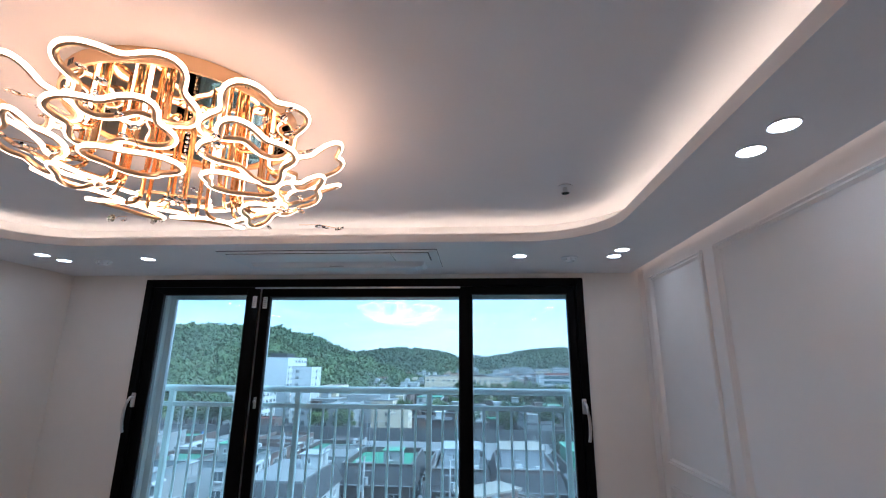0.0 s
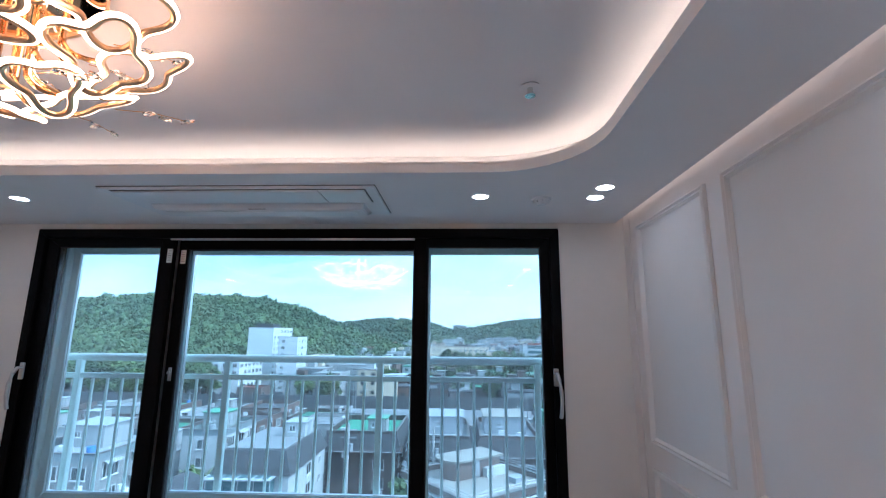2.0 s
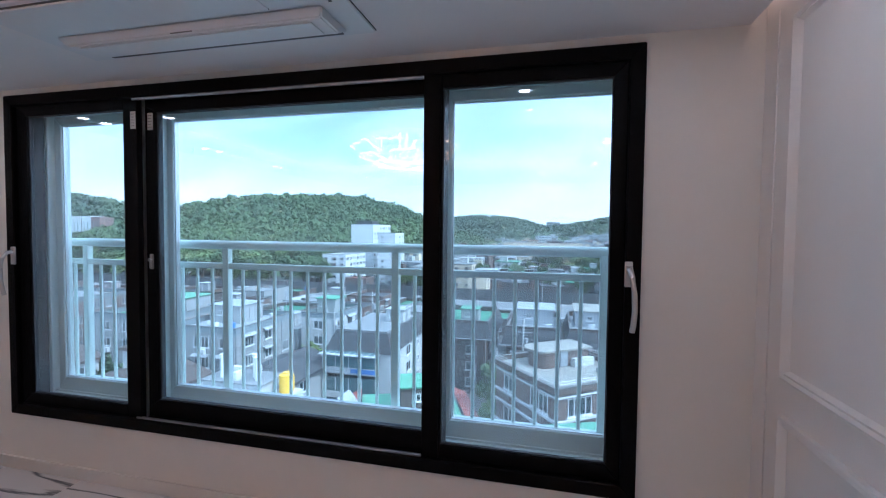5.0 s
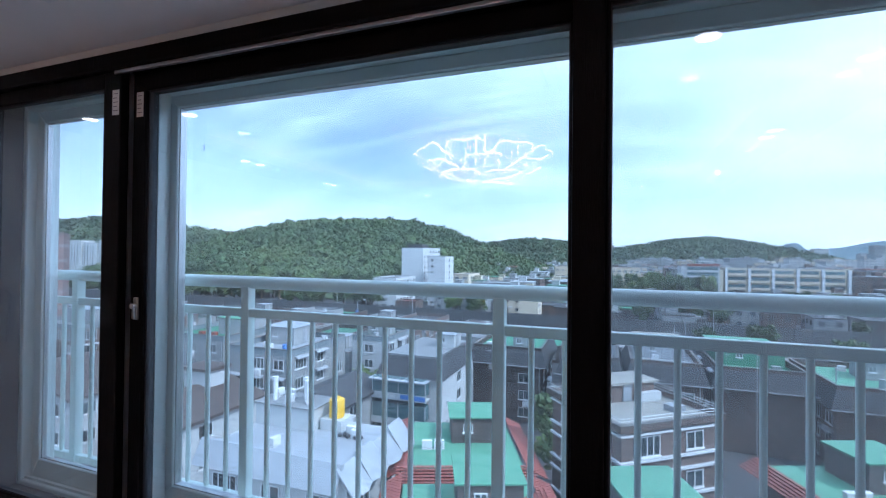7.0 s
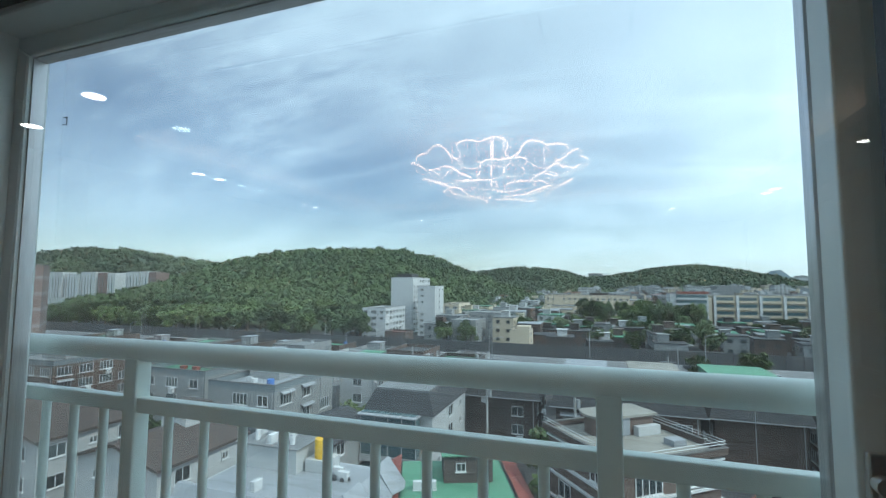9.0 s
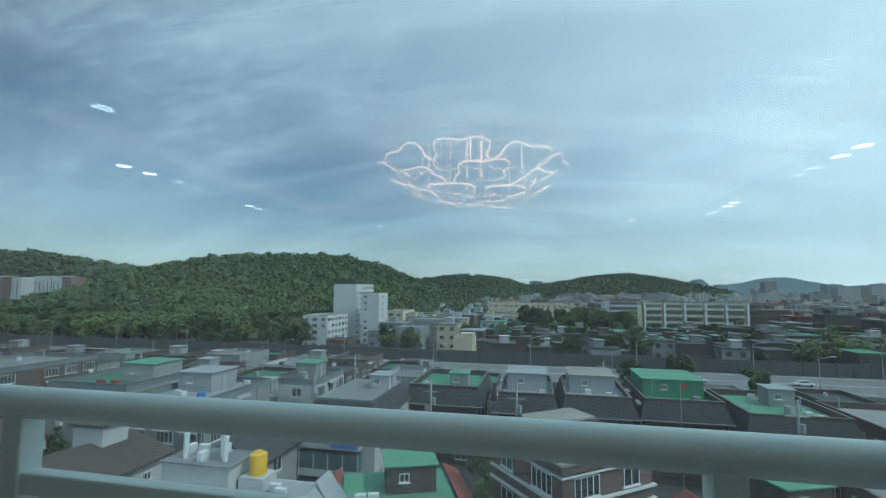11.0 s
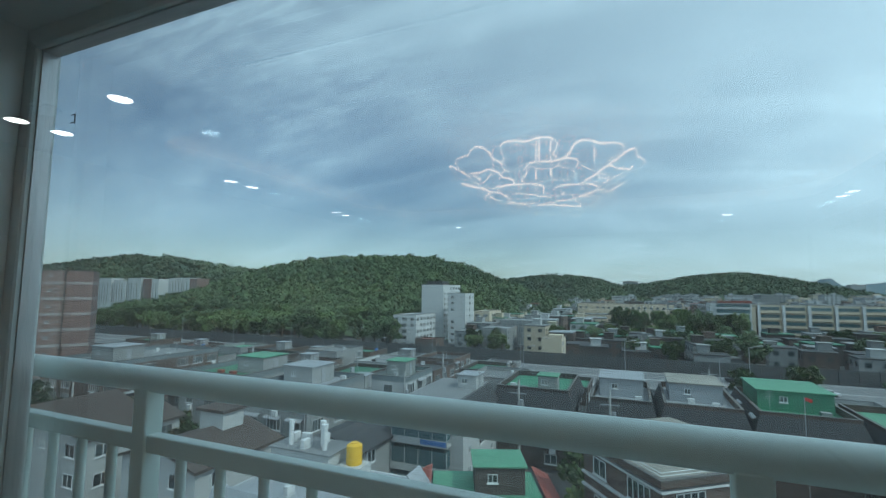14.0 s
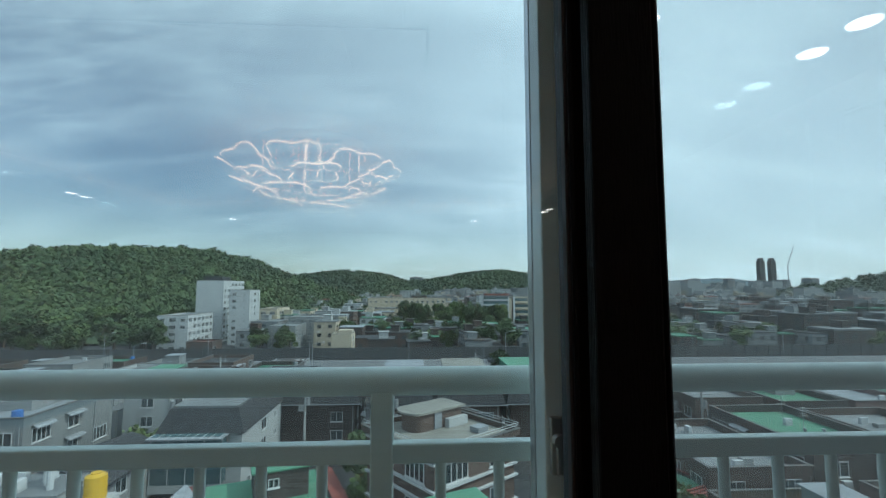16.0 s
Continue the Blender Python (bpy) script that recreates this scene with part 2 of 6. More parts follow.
def marble():
    m = mat("marble", (0.80, 0.80, 0.80), 0.12, noise_scale=0.8, vary=0.08, coat=0.4)
    n, l = m.node_tree.nodes, m.node_tree.links
    b = n["Principled BSDF"]
    base = b.inputs["Base Color"].links[0].from_socket
    co = n.new("ShaderNodeTexCoord")
    oi = n.new("ShaderNodeObjectInfo")
    ad = n.new("ShaderNodeVectorMath")
    ad.operation = "MULTIPLY_ADD"
    l.new(oi.outputs["Random"], ad.inputs[0])
    ad.inputs[1].default_value = (7, 5, 3)
    l.new(co.outputs["Object"], ad.inputs[2])
    mp = n.new("ShaderNodeMapping")
    mp.inputs["Rotation"].default_value = (0, 0, radians(-52))
    mp.inputs["Scale"].default_value = (0.35, 3.4, 1)
    l.new(ad.outputs[0], mp.inputs[0])
    nz = n.new("ShaderNodeTexNoise")
    nz.inputs["Scale"].default_value, nz.inputs["Detail"].default_value, nz.inputs["Distortion"].default_value = 1.1, 5, 0.35
    l.new(mp.outputs[0], nz.inputs["Vector"])
    sb = n.new("ShaderNodeMath")
    sb.operation = "SUBTRACT"
    l.new(nz.outputs[0], sb.inputs[0])
    sb.inputs[1].default_value = 0.5
    ab = n.new("ShaderNodeMath")
    ab.operation = "ABSOLUTE"
    l.new(sb.outputs[0], ab.inputs[0])
    rg = n.new("ShaderNodeMapRange")
    rg.interpolation_type = "SMOOTHSTEP"
    rg.inputs["From Min"].default_value, rg.inputs["From Max"].default_value = 0.03, 0.0
    l.new(ab.outputs[0], rg.inputs["Value"])
    mx = n.new("ShaderNodeMix")
    mx.data_type = "RGBA"
    l.new(rg.outputs[0], mx.inputs["Factor"])
    l.new(base, mx.inputs["A"])
    mx.inputs["B"].default_value = (0.16, 0.17, 0.19, 1)
    l.new(mx.outputs["Result"], b.inputs["Base Color"])
    return m


M["marble"] = marble()

# ---- mesh helpers ----


def bm_box(bm, x0, x1, y0, y1, z0, z1, mi=0):
    r = bmesh.ops.create_cube(bm, size=1.0, matrix=Matrix.Translation(((x0 + x1) / 2, (y0 + y1) / 2, (z0 + z1) / 2)) @ Matrix.Diagonal((abs(x1 - x0), abs(y1 - y0), abs(z1 - z0), 1)))
    fs = {f for v in r["verts"] for f in v.link_faces}
    for f in fs:
        f.material_index = mi
    return r["verts"]


def box(x0, x1, y0, y1, z0, z1, bevel=0.0, seg=2):
    bm = bmesh.new()
    bm_box(bm, x0, x1, y0, y1, z0, z1)
    if bevel > 0:
        bmesh.ops.bevel(bm, geom=list(bm.edges), offset=bevel, segments=seg, affect="EDGES", profile=0.5)
    return bm


def boxes(*bs, bevel=0.0):
    bm = bmesh.new()
    for b in bs:
        bm_box(bm, *b)
    if bevel > 0:
        bmesh.ops.bevel(bm, geom=list(bm.edges), offset=bevel, segments=1, affect="EDGES")
    return bm


def cyl(bm, p, q, r, n=12, r2=None):
    p, q = Vector(p), Vector(q)
    d = q - p
    m = Matrix.Translation((p + q) / 2) @ d.to_track_quat("Z", "Y").to_matrix().to_4x4()
    return bmesh.ops.create_cone(bm, cap_ends=True, segments=n, radius1=r, radius2=r if r2 is None else r2, depth=d.length, matrix=m)["verts"]


def disc(cx, cy, z0, z1, r, n=24, r2=None):
    bm = bmesh.new()
    cyl(bm, (cx, cy, z0), (cx, cy, z1), r, n, r2)
    return bm


def tube_mesh(pts, r, closed=False, n=8):
    """A round bar along points."""
    bm = bmesh.new()
    pts = [Vector(p) for p in pts]
    k = len(pts)
    rings = []
    up = Vector((0, 0, 1))
    for i, p in enumerate(pts):
        a = pts[(i - 1) % k] if closed or i > 0 else p
        b = pts[(i + 1) % k] if closed or i < k - 1 else p
        d = (b - a).normalized()
        ref = up if abs(d.z) < 0.95 else Vector((1, 0, 0))
        s = d.cross(ref).normalized()
        u = s.cross(d)
        rings.append([bm.verts.new(p + (s * math.cos(j * math.tau / n) + u * math.sin(j * math.tau / n)) * r) for j in range(n)])
    for i in range(k if closed else k - 1):
        A, B = rings[i], rings[(i + 1) % k]
        for j in range(n):
            bm.faces.new((A[j], A[(j + 1) % n], B[(j + 1) % n], B[j]))
    if not closed:
        bm.faces.new(rings[0][::-1])
        bm.faces.new(rings[-1])
    bmesh.ops.recalc_face_normals(bm, faces=list(bm.faces))
    return bm


def mesh_of(name, bm, *materials, smooth=False):
    me = bpy.data.meshes.new(name)
    bm.to_mesh(me)
    bm.free()
    for m in materials:
        me.materials.append(M[m] if isinstance(m, str) else m)
    if smooth:
        me.polygons.foreach_set("use_smooth", [True] * len(me.polygons))
        me.set_sharp_from_angle(angle=radians(40))
    return me


def part(name, bm, material, parent=None, label="", smooth=False):
    ms = material if isinstance(material, (list, tuple)) else [material]
    me = bm if isinstance(bm, bpy.types.Mesh) else mesh_of(name, bm, *ms, smooth=smooth)
    ob = new(name, me)
    if parent is not None:
        ob.parent = parent
    if label:
        ob["label"] = label
    return ob


def thing(name, at, label, category, group="", kind=""):
    ob = new(name)
    ob.empty_display_size = 0.1
    ob.matrix_basis = at if isinstance(at, Matrix) else pose(*at)
    return tagged(ob, label, category, group, kind)


def structure(name, bm, material, label, category, smooth=False):
    return tagged(part(name, bm, material, smooth=smooth), label, category, kind="structure")

# ---- the room: shell ----
XL, XR, YB = -4.22, 0.43, -5.6          # left wall, right wall, back wall (inner faces)
SOF, TRAY = 2.30, 2.44                  # lowered border and raised middle of the ceiling
WX0, WX1, WZ0, WZ1 = -3.55, 0.0, 0.35, 2.26   # window opening as seen from the room
WALL = 0.31                             # thickness of the outer wall

structure("floor", box(XL - 0.2, XR + 0.2, YB - 0.2, -0.001, -0.20, -0.012), "concrete", "grey screed bed under the marble tiles", "floor")
wn_ = boxes((XL - 0.2, WX0 + 0.03, 0, WALL, -0.2, 2.75), (WX1 - 0.03, XR + 0.2, 0, WALL, -0.2, 2.75),
            (WX0 + 0.03, WX1 - 0.03, 0, WALL, -0.2, WZ0 + 0.03), (WX0 + 0.03, WX1 - 0.03, 0, WALL, WZ1 - 0.03, 2.75))
structure("wall_window", wn_, "wallpaper", "cream papered wall round the wide window", "wall")
structure("wall_right", box(XR, XR + 0.2, YB, 0, -0.2, 2.75), "panel_paint", "off-white painted wall with moulded panels", "wall")
structure("wall_left", box(XL - 0.2, XL, YB, 0, -0.2, 2.75), "wallpaper", "cream papered plain side wall", "wall")
structure("wall_back", box(XL - 0.2, XR + 0.2, YB - 0.2, YB, -0.2, 2.75), "wallpaper", "cream papered plain back wall", "wall")


def rounded(x0, x1, y0, y1, r, n=10):
    pts = []
    for cx, cy, a0 in ((x1 - r, y1 - r, 0), (x0 + r, y1 - r, 90), (x0 + r, y0 + r, 180), (x1 - r, y0 + r, 270)):
        for i in range(n + 1):
            a = radians(a0 + 90 * i / n)
            pts.append((cx + r * math.cos(a), cy + r * math.sin(a)))
    return pts


TX0, TX1, TY0, TY1, TR = -3.68, -0.09, -3.83, -0.97, 0.42     # inner edge of the lowered border


def slab_with_hole(outer, inner, z0, z1):
    bm = bmesh.new()
    for z, flip in ((z0, True), (z1, False)):
        es = []
        for loop in (outer, inner):
            vs = [bm.verts.new((x, y, z)) for x, y in loop]
            es += [bm.edges.new((vs[i], vs[(i + 1) % len(vs)])) for i in range(len(vs))]
        r = bmesh.ops.triangle_fill(bm, use_beauty=True, use_dissolve=False, edges=es)
    return bm


def ribbon(loop, z0, z1, thick):
    """An upright band along a closed outline, with thickness outwards."""
    bm = bmesh.new()
    k = len(loop)
    cx, cy = sum(p[0] for p in loop) / k, sum(p[1] for p in loop) / k
    rows = []
    for i, (x, y) in enumerate(loop):
        a, b = loop[i - 1], loop[(i + 1) % k]
        nx, ny = (b[1] - a[1]), -(b[0] - a[0])
        ln = math.hypot(nx, ny) or 1
        ox, oy = x + nx / ln * thick, y + ny / ln * thick
        rows.append([bm.verts.new(v) for v in ((x, y, z0), (x, y, z1), (ox, oy, z1), (ox, oy, z0))])
    for i in range(k):
        A, B = rows[i], rows[(i + 1) % k]
        for j in range(4):
            bm.faces.new((A[j], B[j], B[(j + 1) % 4], A[(j + 1) % 4]))
    bmesh.ops.recalc_face_normals(bm, faces=list(bm.faces))
    return bm


GAP = 0.055                             # lit slot between the lowered border and the panelled wall
edge = rounded(TX0, TX1, TY0, TY1, TR)
cove = rounded(TX0 - 0.16, TX1 + 0.16, TY0 - 0.16, TY1 + 0.16, TR + 0.16)
sof = slab_with_hole([(XL, YB), (XR - GAP, YB), (XR - GAP, 0), (XL, 0)], edge, SOF, SOF + 0.012)
bm_box(sof, XR - GAP - 0.012, XR - GAP, YB, 0, SOF + 0.012, SOF + 0.10)
structure("ceiling_border", sof, "ceiling_paint", "white lowered ceiling border with rounded inner corners", "ceiling")
structure("ceiling_lip", ribbon(edge, SOF - 0.002, SOF + 0.050, 0.014), "ceiling_paint", "white upstand hiding the ceiling light strip", "ceiling", smooth=True)
structure("ceiling_cove_back", ribbon(cove, SOF + 0.013, TRAY, 0.02), "ceiling_paint", "white back of the lit ceiling recess", "ceiling", smooth=True)
structure("ceiling", box(XL - 0.2, XR + 0.2, YB - 0.2, 0.001, TRAY, TRAY + 0.15), "ceiling_paint", "white raised middle ceiling", "ceiling")
mid = [((a[0] + b[0]) / 2, (a[1] + b[1]) / 2) for a, b in zip(edge, cove)]
strip = thing("cove_light", (0, 0, 0), "warm white light strip hidden in the ceiling recess", "light strip")
part("led_strip", ribbon([(a[0] * 0.55 + b[0] * 0.45, a[1] * 0.55 + b[1] * 0.45) for a, b in zip(edge, cove)], SOF + 0.0125, SOF + 0.022, 0.014), "led_cove", strip)
slot = thing("slot_light", (XR - GAP / 2, -2.8, SOF + 0.09), "warm light strip in the slot beside the panelled wall", "light strip")
part("led_strip", box(-0.012, 0.012, -2.75, 2.75, 0, 0.008), "led_gap", slot)

# baseboards
structure("baseboard_window", box(XL, XR, -0.014, 0, 0.0, 0.075, 0.003), "base_paint", "cream skirting board under the window", "baseboard")
structure("baseboard_right", box(XR - 0.014, XR, YB, -0.015, 0.0, 0.075, 0.003), "base_paint", "cream skirting board along the panelled wall", "baseboard")
structure("baseboard_left", box(XL, XL + 0.014, YB, -0.015, 0.0, 0.075, 0.003), "base_paint", "cream skirting board along the plain wall", "baseboard")


# picture-frame mouldings on the right wall
def moulding(y0, y1, z0, z1, label):
    t = thing("wall_moulding", (XR, 0, 0), label, "moulding", "wall panel mouldings")
    prof = [(0.0, 0.0), (0.016, 0.002), (0.020, 0.010), (0.011, 0.018), (0.015, 0.027), (0.0, 0.038)]  # out from the wall, in from the edge
    def bar(a, b, inward):
        bm = bmesh.new()
        a, b, inward = Vector(a), Vector(b), Vector(inward)
        along = (b - a).normalized()
        A, B = [], []
        for out, w in prof:
            A.append(bm.verts.new(a + Vector((-out, 0, 0)) + inward * w + along * w))
            B.append(bm.verts.new(b + Vector((-out, 0, 0)) + inward * w - along * w))
        for i in range(len(prof) - 1):
            bm.faces.new((A[i], A[i + 1], B[i + 1], B[i]))
        bm.faces.new(A)
        bm.faces.new(B[::-1])
        bm.faces.new((A[0], B[0], B[-1], A[-1]))
        bmesh.ops.recalc_face_normals(bm, faces=list(bm.faces))
        return bm
    part("moulding_bar", bar((0, y0, z1), (0, y1, z1), (0, 0, -1)), "panel_paint", t)
    part("moulding_bar", bar((0, y0, z0), (0, y1, z0), (0, 0, 1)), "panel_paint", t)
    part("moulding_bar", bar((0, y0, z0), (0, y0, z1), (0, 1, 0)), "panel_paint", t)
    part("moulding_bar", bar((0, y1, z0), (0, y1, z1), (0, -1, 0)), "panel_paint", t)


for y0, y1, w in ((-1.01, -0.24, "narrow"), (-3.25, -1.145, "wide"), (-5.40, -3.385, "wide")):
    moulding(y0, y1, 0.985, 2.225, "off-white %s upper wall panel moulding" % w)
    moulding(y0, y1, 0.20, 0.86, "off-white %s lower wall panel moulding below the dado line" % w)
# thin square strips in the corner beside the window
structure("trim_corner", box(XR - 0.006, XR - 0.0005, -0.115, -0.10, 0.08, SOF), "panel_paint", "thin painted corner strip", "trim")


# ceiling fittings
def downlight(x, y):
    t = thing("downlight", (x, y, SOF), "round recessed white downlight, switched on", "downlight", "ceiling downlights")
    bm = tube_mesh([(math.cos(i * math.tau / 28) * 0.044, math.sin(i * math.tau / 28) * 0.044, -0.001) for i in range(28)], 0.004, True)
    part("trim_ring", bm, "ceiling_paint", t, smooth=True)
    part("lens", disc(0, 0, -0.003, -0.0005, 0.041, 28), "led_down", t, "glowing white lens")


for x, y in ((-0.534, -0.60), (-3.12, -0.60), (0.083, -0.577), (0.083, -0.745), (-3.77, -0.577), (-3.77, -0.745),
             (0.098, -2.08), (0.098, -2.25), (-3.80, -1.73), (-3.80, -1.91), (0.083, -3.5), (0.083, -3.67), (-3.86, -2.98), (-3.86, -3.14),
             (-0.534, -4.3), (-3.16, -4.3)):
    downlight(x, y)


def detector(x, y):
    t = thing("fire_detector", (x, y, SOF), "round white ceiling fire detector with ribbed rim", "detector", "ceiling detectors")
    part("base", disc(0, 0, -0.012, -0.0005, 0.052, 28, 0.055), "ac_plastic", t, smooth=True)
    part("head", disc(0, 0, -0.034, -0.012, 0.022, 24, 0.040), "ac_plastic", t, smooth=True)
    for i in range(8):
        a = i * math.tau / 8
        part("rib", box(-0.004, 0.004, 0.02, 0.044, -0.024, -0.012), "ac_plastic", t).matrix_basis = pose(0, 0, 0, 0, 0, math.degrees(a))


detector(-0.20, -0.545)
detector(-3.50, -0.545)


def sprinkler(x, y):
    t = thing("sprinkler", (x, y, TRAY), "small chrome ceiling sprinkler head in a white cup", "sprinkler", "ceiling sprinklers")
    part("escutcheon", disc(0, 0, -0.006, -0.0005, 0.040, 24, 0.036), "ceiling_paint", t, smooth=True)
    part("body", disc(0, 0, -0.030, -0.006, 0.010, 14), "chrome", t, smooth=True)
    part("deflector", disc(0, 0, -0.036, -0.032, 0.019, 18), "chrome", t)


sprinkler(-0.39, -1.45)
sprinkler(-3.45, -1.45)


def air_conditioner(x, y):
    t = thing("air_conditioner", (x, y, SOF), "white one-way ceiling cassette air conditioner above the window", "air conditioner")
    w, d = 0.72, 0.26
    part("panel", box(-w, w, -d, d, -0.014, -0.0005, 0.005), "ac_plastic", t)
    part("grille_cover", box(-w + 0.06, w - 0.30, -d + 0.03, -0.02, -0.024, -0.014, 0.004), "ac_plastic", t)
    part("side_cover", box(w - 0.295, w - 0.06, -d + 0.03, -0.02, -0.023, -0.014, 0.004), "ac_plastic", t)
    part("shadow_gap", box(-w + 0.052, w - 0.052, -d + 0.022, -0.012, -0.0165, -0.0135), "ac_dark", t)
    part("edge_gap", box(-w - 0.002, w + 0.002, -d - 0.002, d + 0.002, -0.004, -0.0003), "ac_dark", t)
    body = bmesh.new()
    vs = bm_box(body, -w + 0.10, w - 0.10, 0.0, d - 0.04, -0.045, -0.0145)
    for v in body.verts:
        if v.co.z < -0.03:
            v.co.y = 0.03 + (v.co.y) * 0.62
            v.co.x *= 0.97
    bmesh.ops.bevel(body, geom=list(body.edges), offset=0.006, segments=2, affect="EDGES")
    part("louvre_body", body, "ac_plastic", t)
    part("air_vane", box(-w + 0.17, w - 0.17, 0.05, 0.15, -0.051, -0.046, 0.002), "ac_plastic", t, "pale grey air vane")
    part("brand_mark", box(-0.05, 0.05, 0.018, 0.022, -0.0465, -0.043), "print_grey", t)
    part("outlet_slot", box(-w + 0.13, w - 0.13, d - 0.038, d - 0.02, -0.017, -0.0138), "ac_dark", t)


air_conditioner(-1.79, -0.54)

# ---- window: black inner frames, white outer frames ----
MX0, MX1 = (-2.68, -2.59), (-0.948, -0.868)     # the two broad uprights


def ring(x0, x1, z0, z1, y0, y1, wl_, wr, wb, wt, bevel=0.004):
    """Mitred frame of four bars, each a mesh."""
    def quad(p):
        bm = bmesh.new()
        A = [bm.verts.new((x, y0, z)) for x, z in p]
        B = [bm.verts.new((x, y1, z)) for x, z in p]
        bm.faces.new(A)
        bm.faces.new(B[::-1])
        for i in range(4):
            bm.faces.new((A[i], B[i], B[(i + 1) % 4], A[(i + 1) % 4]))
        bmesh.ops.recalc_face_normals(bm, faces=list(bm.faces))
        bmesh.ops.bevel(bm, geom=list(bm.edges), offset=bevel, segments=1, affect="EDGES")
        return bm
    i0, i1, j0, j1 = x0 + wl_, x1 - wr, z0 + wb, z1 - wt
    return (("stile", quad([(x0, z0), (i0, j0), (i0, j1), (x0, z1)])), ("stile", quad([(x1, z0), (x1, z1), (i1, j1), (i1, j0)])),
            ("bottom_rail", quad([(x0, z0), (x1, z0), (i1, j0), (i0, j0)])), ("top_rail", quad([(x0, z1), (i0, j1), (i1, j1), (x1, z1)])))


def pane(parent, x0, x1, z0, z1, y, m):
    p = part("pane", box(x0, x1, y - 0.0004, y + 0.0004, z0, z1), m, parent, "clear glass pane")
    p.visible_shadow = False
    return p


def sash(name, parent, x0, x1, z0, z1, y0, y1, w, m, glass_m, side=None):
    s = new(name)
    s.parent = parent
    sl, sr, sb, st = w
    for nm, bm in ring(x0, x1, z0, z1, y0, y1, sl, sr, sb, st):
        part(nm, bm, m, s)
    g = 0.006
    for nm, bm in ring(x0 + sl - 0.002, x1 - sr + 0.002, z0 + sb - 0.002, z1 - st + 0.002, y0 + 0.012, y1 - 0.008, g, g, g, g, 0.001):
        part("gasket", bm, "gasket" if m == "black_film" else "alu", s)
    pane(s, x0 + sl, x1 - sr, z0 + sb, z1 - st, (y0 + y1) / 2, glass_m)
    return s


win = thing("window_1", (0, 0, 0), "black-framed wide sliding window with three panes", "window", kind="structure")
for nm, bm in ring(WX0, WX1, WZ0, WZ1, -0.022, 0.160, 0.062, 0.062, 0.062, 0.062):
    part("frame_" + nm, bm, "black_film", win)
FZ0, FZ1 = WZ0 + 0.062, WZ1 - 0.062
for a, b in (MX0, MX1):
    part("mullion", box(a, b, 0.000, 0.030, FZ0, FZ1, 0.004), "black_film", win)
part("mullion_web", box(MX0[0] - 0.018, MX0[0] + 0.018, 0.046, 0.150, FZ0, FZ1, 0.002), "black_film", win)
part("mullion_web", box(MX1[1] - 0.003, MX1[1] + 0.005, 0.046, 0.150, FZ0, FZ1, 0.002), "black_film", win)
sash("sash_side", win, WX0 + 0.062, MX0[0], FZ0, FZ1, 0.004, 0.044, (0.082, 0.012, 0.068, 0.058), "black_film", "clear_side")
sash("sash_side", win, MX1[1], WX1 - 0.062, FZ0, FZ1, 0.004, 0.044, (0.010, 0.058, 0.068, 0.058), "black_film", "clear_side")
sash("sash_middle", win, -2.660, -0.872, FZ0, FZ1, 0.046, 0.100, (0.145, 0.085, 0.098, 0.068), "black_film", "clear_in")
part("track_bar", box(MX0[1] - 0.03, MX1[0] + 0.0, -0.006, 0.010, FZ1 - 0.013, FZ1, 0.002), "alu", win, "grey aluminium track bar")
part("track_bar", box(MX0[1] - 0.03, MX1[0] + 0.0, -0.006, 0.010, FZ0, FZ0 + 0.010, 0.002), "alu", win, "grey aluminium track bar")
part("edge_strip", box(MX0[1] + 0.001, MX0[1] + 0.009, 0.031, 0.045, FZ0, FZ1), "alu", win, "bright weather strip")


def handle(parent, x, z, y, flip):
    h = new("handle")
    h.parent = parent
    h.matrix_basis = pose(x, y, z)
    part("plate", box(-0.016, 0.016, -0.012, 0.001, -0.080, 0.026, 0.005, 3), "satin", h, smooth=True)
    pts = [(0, -0.006, -0.004), (0.002 * flip, -0.030, -0.006), (0.006 * flip, -0.046, -0.030), (0.013 * flip, -0.052, -0.080),
           (0.016 * flip, -0.050, -0.140), (0.013 * flip, -0.044, -0.190), (0.010 * flip, -0.040, -0.212)]
    lever = tube_mesh([Vector(p) * 1.22 for p in pts], 0.0112, n=10)
    part("lever", lever, "satin", h, smooth=True)
    part("mark", box(-0.010, 0.010, -0.0133, -0.0118, 0.002, 0.007), "print_grey", h)


handle(win, -0.050, 1.340, -0.022, 1)
handle(win, WX0 + 0.062, 1.340, -0.022, -1)


def latch(parent, x, y, z, m):
    k = new("latch")
    k.parent = parent
    k.matrix_basis = pose(x, y, z)
    part("plate", box(-0.011, 0.011, -0.010, 0.0, -0.045, 0.040, 0.003), m, k)
    bm = bmesh.new()
    cyl(bm, (0, -0.024, 0.008), (0, -0.008, 0.008), 0.010, 12)
    part("knob", bm, m, k, smooth=True)
    part("lever", box(-0.004, 0.005, -0.020, -0.010, -0.040, 0.006, 0.002), m, k)


latch(win, -2.545, 0.046, 1.30, "satin")
for x, y in ((-2.615, -0.0005), (-2.548, 0.0455)):
    part("sticker", box(x - 0.018, x + 0.018, y - 0.0008, y, 2.03, 2.125), "label_paper", win, "pale printed maker's sticker")
    for i in range(5):
        part("print_line", box(x - 0.013, x + 0.011 - 0.004 * (i % 2), y - 0.0013, y - 0.0009, 2.045 + i * 0.016, 2.048 + i * 0.016), "print_grey", win)

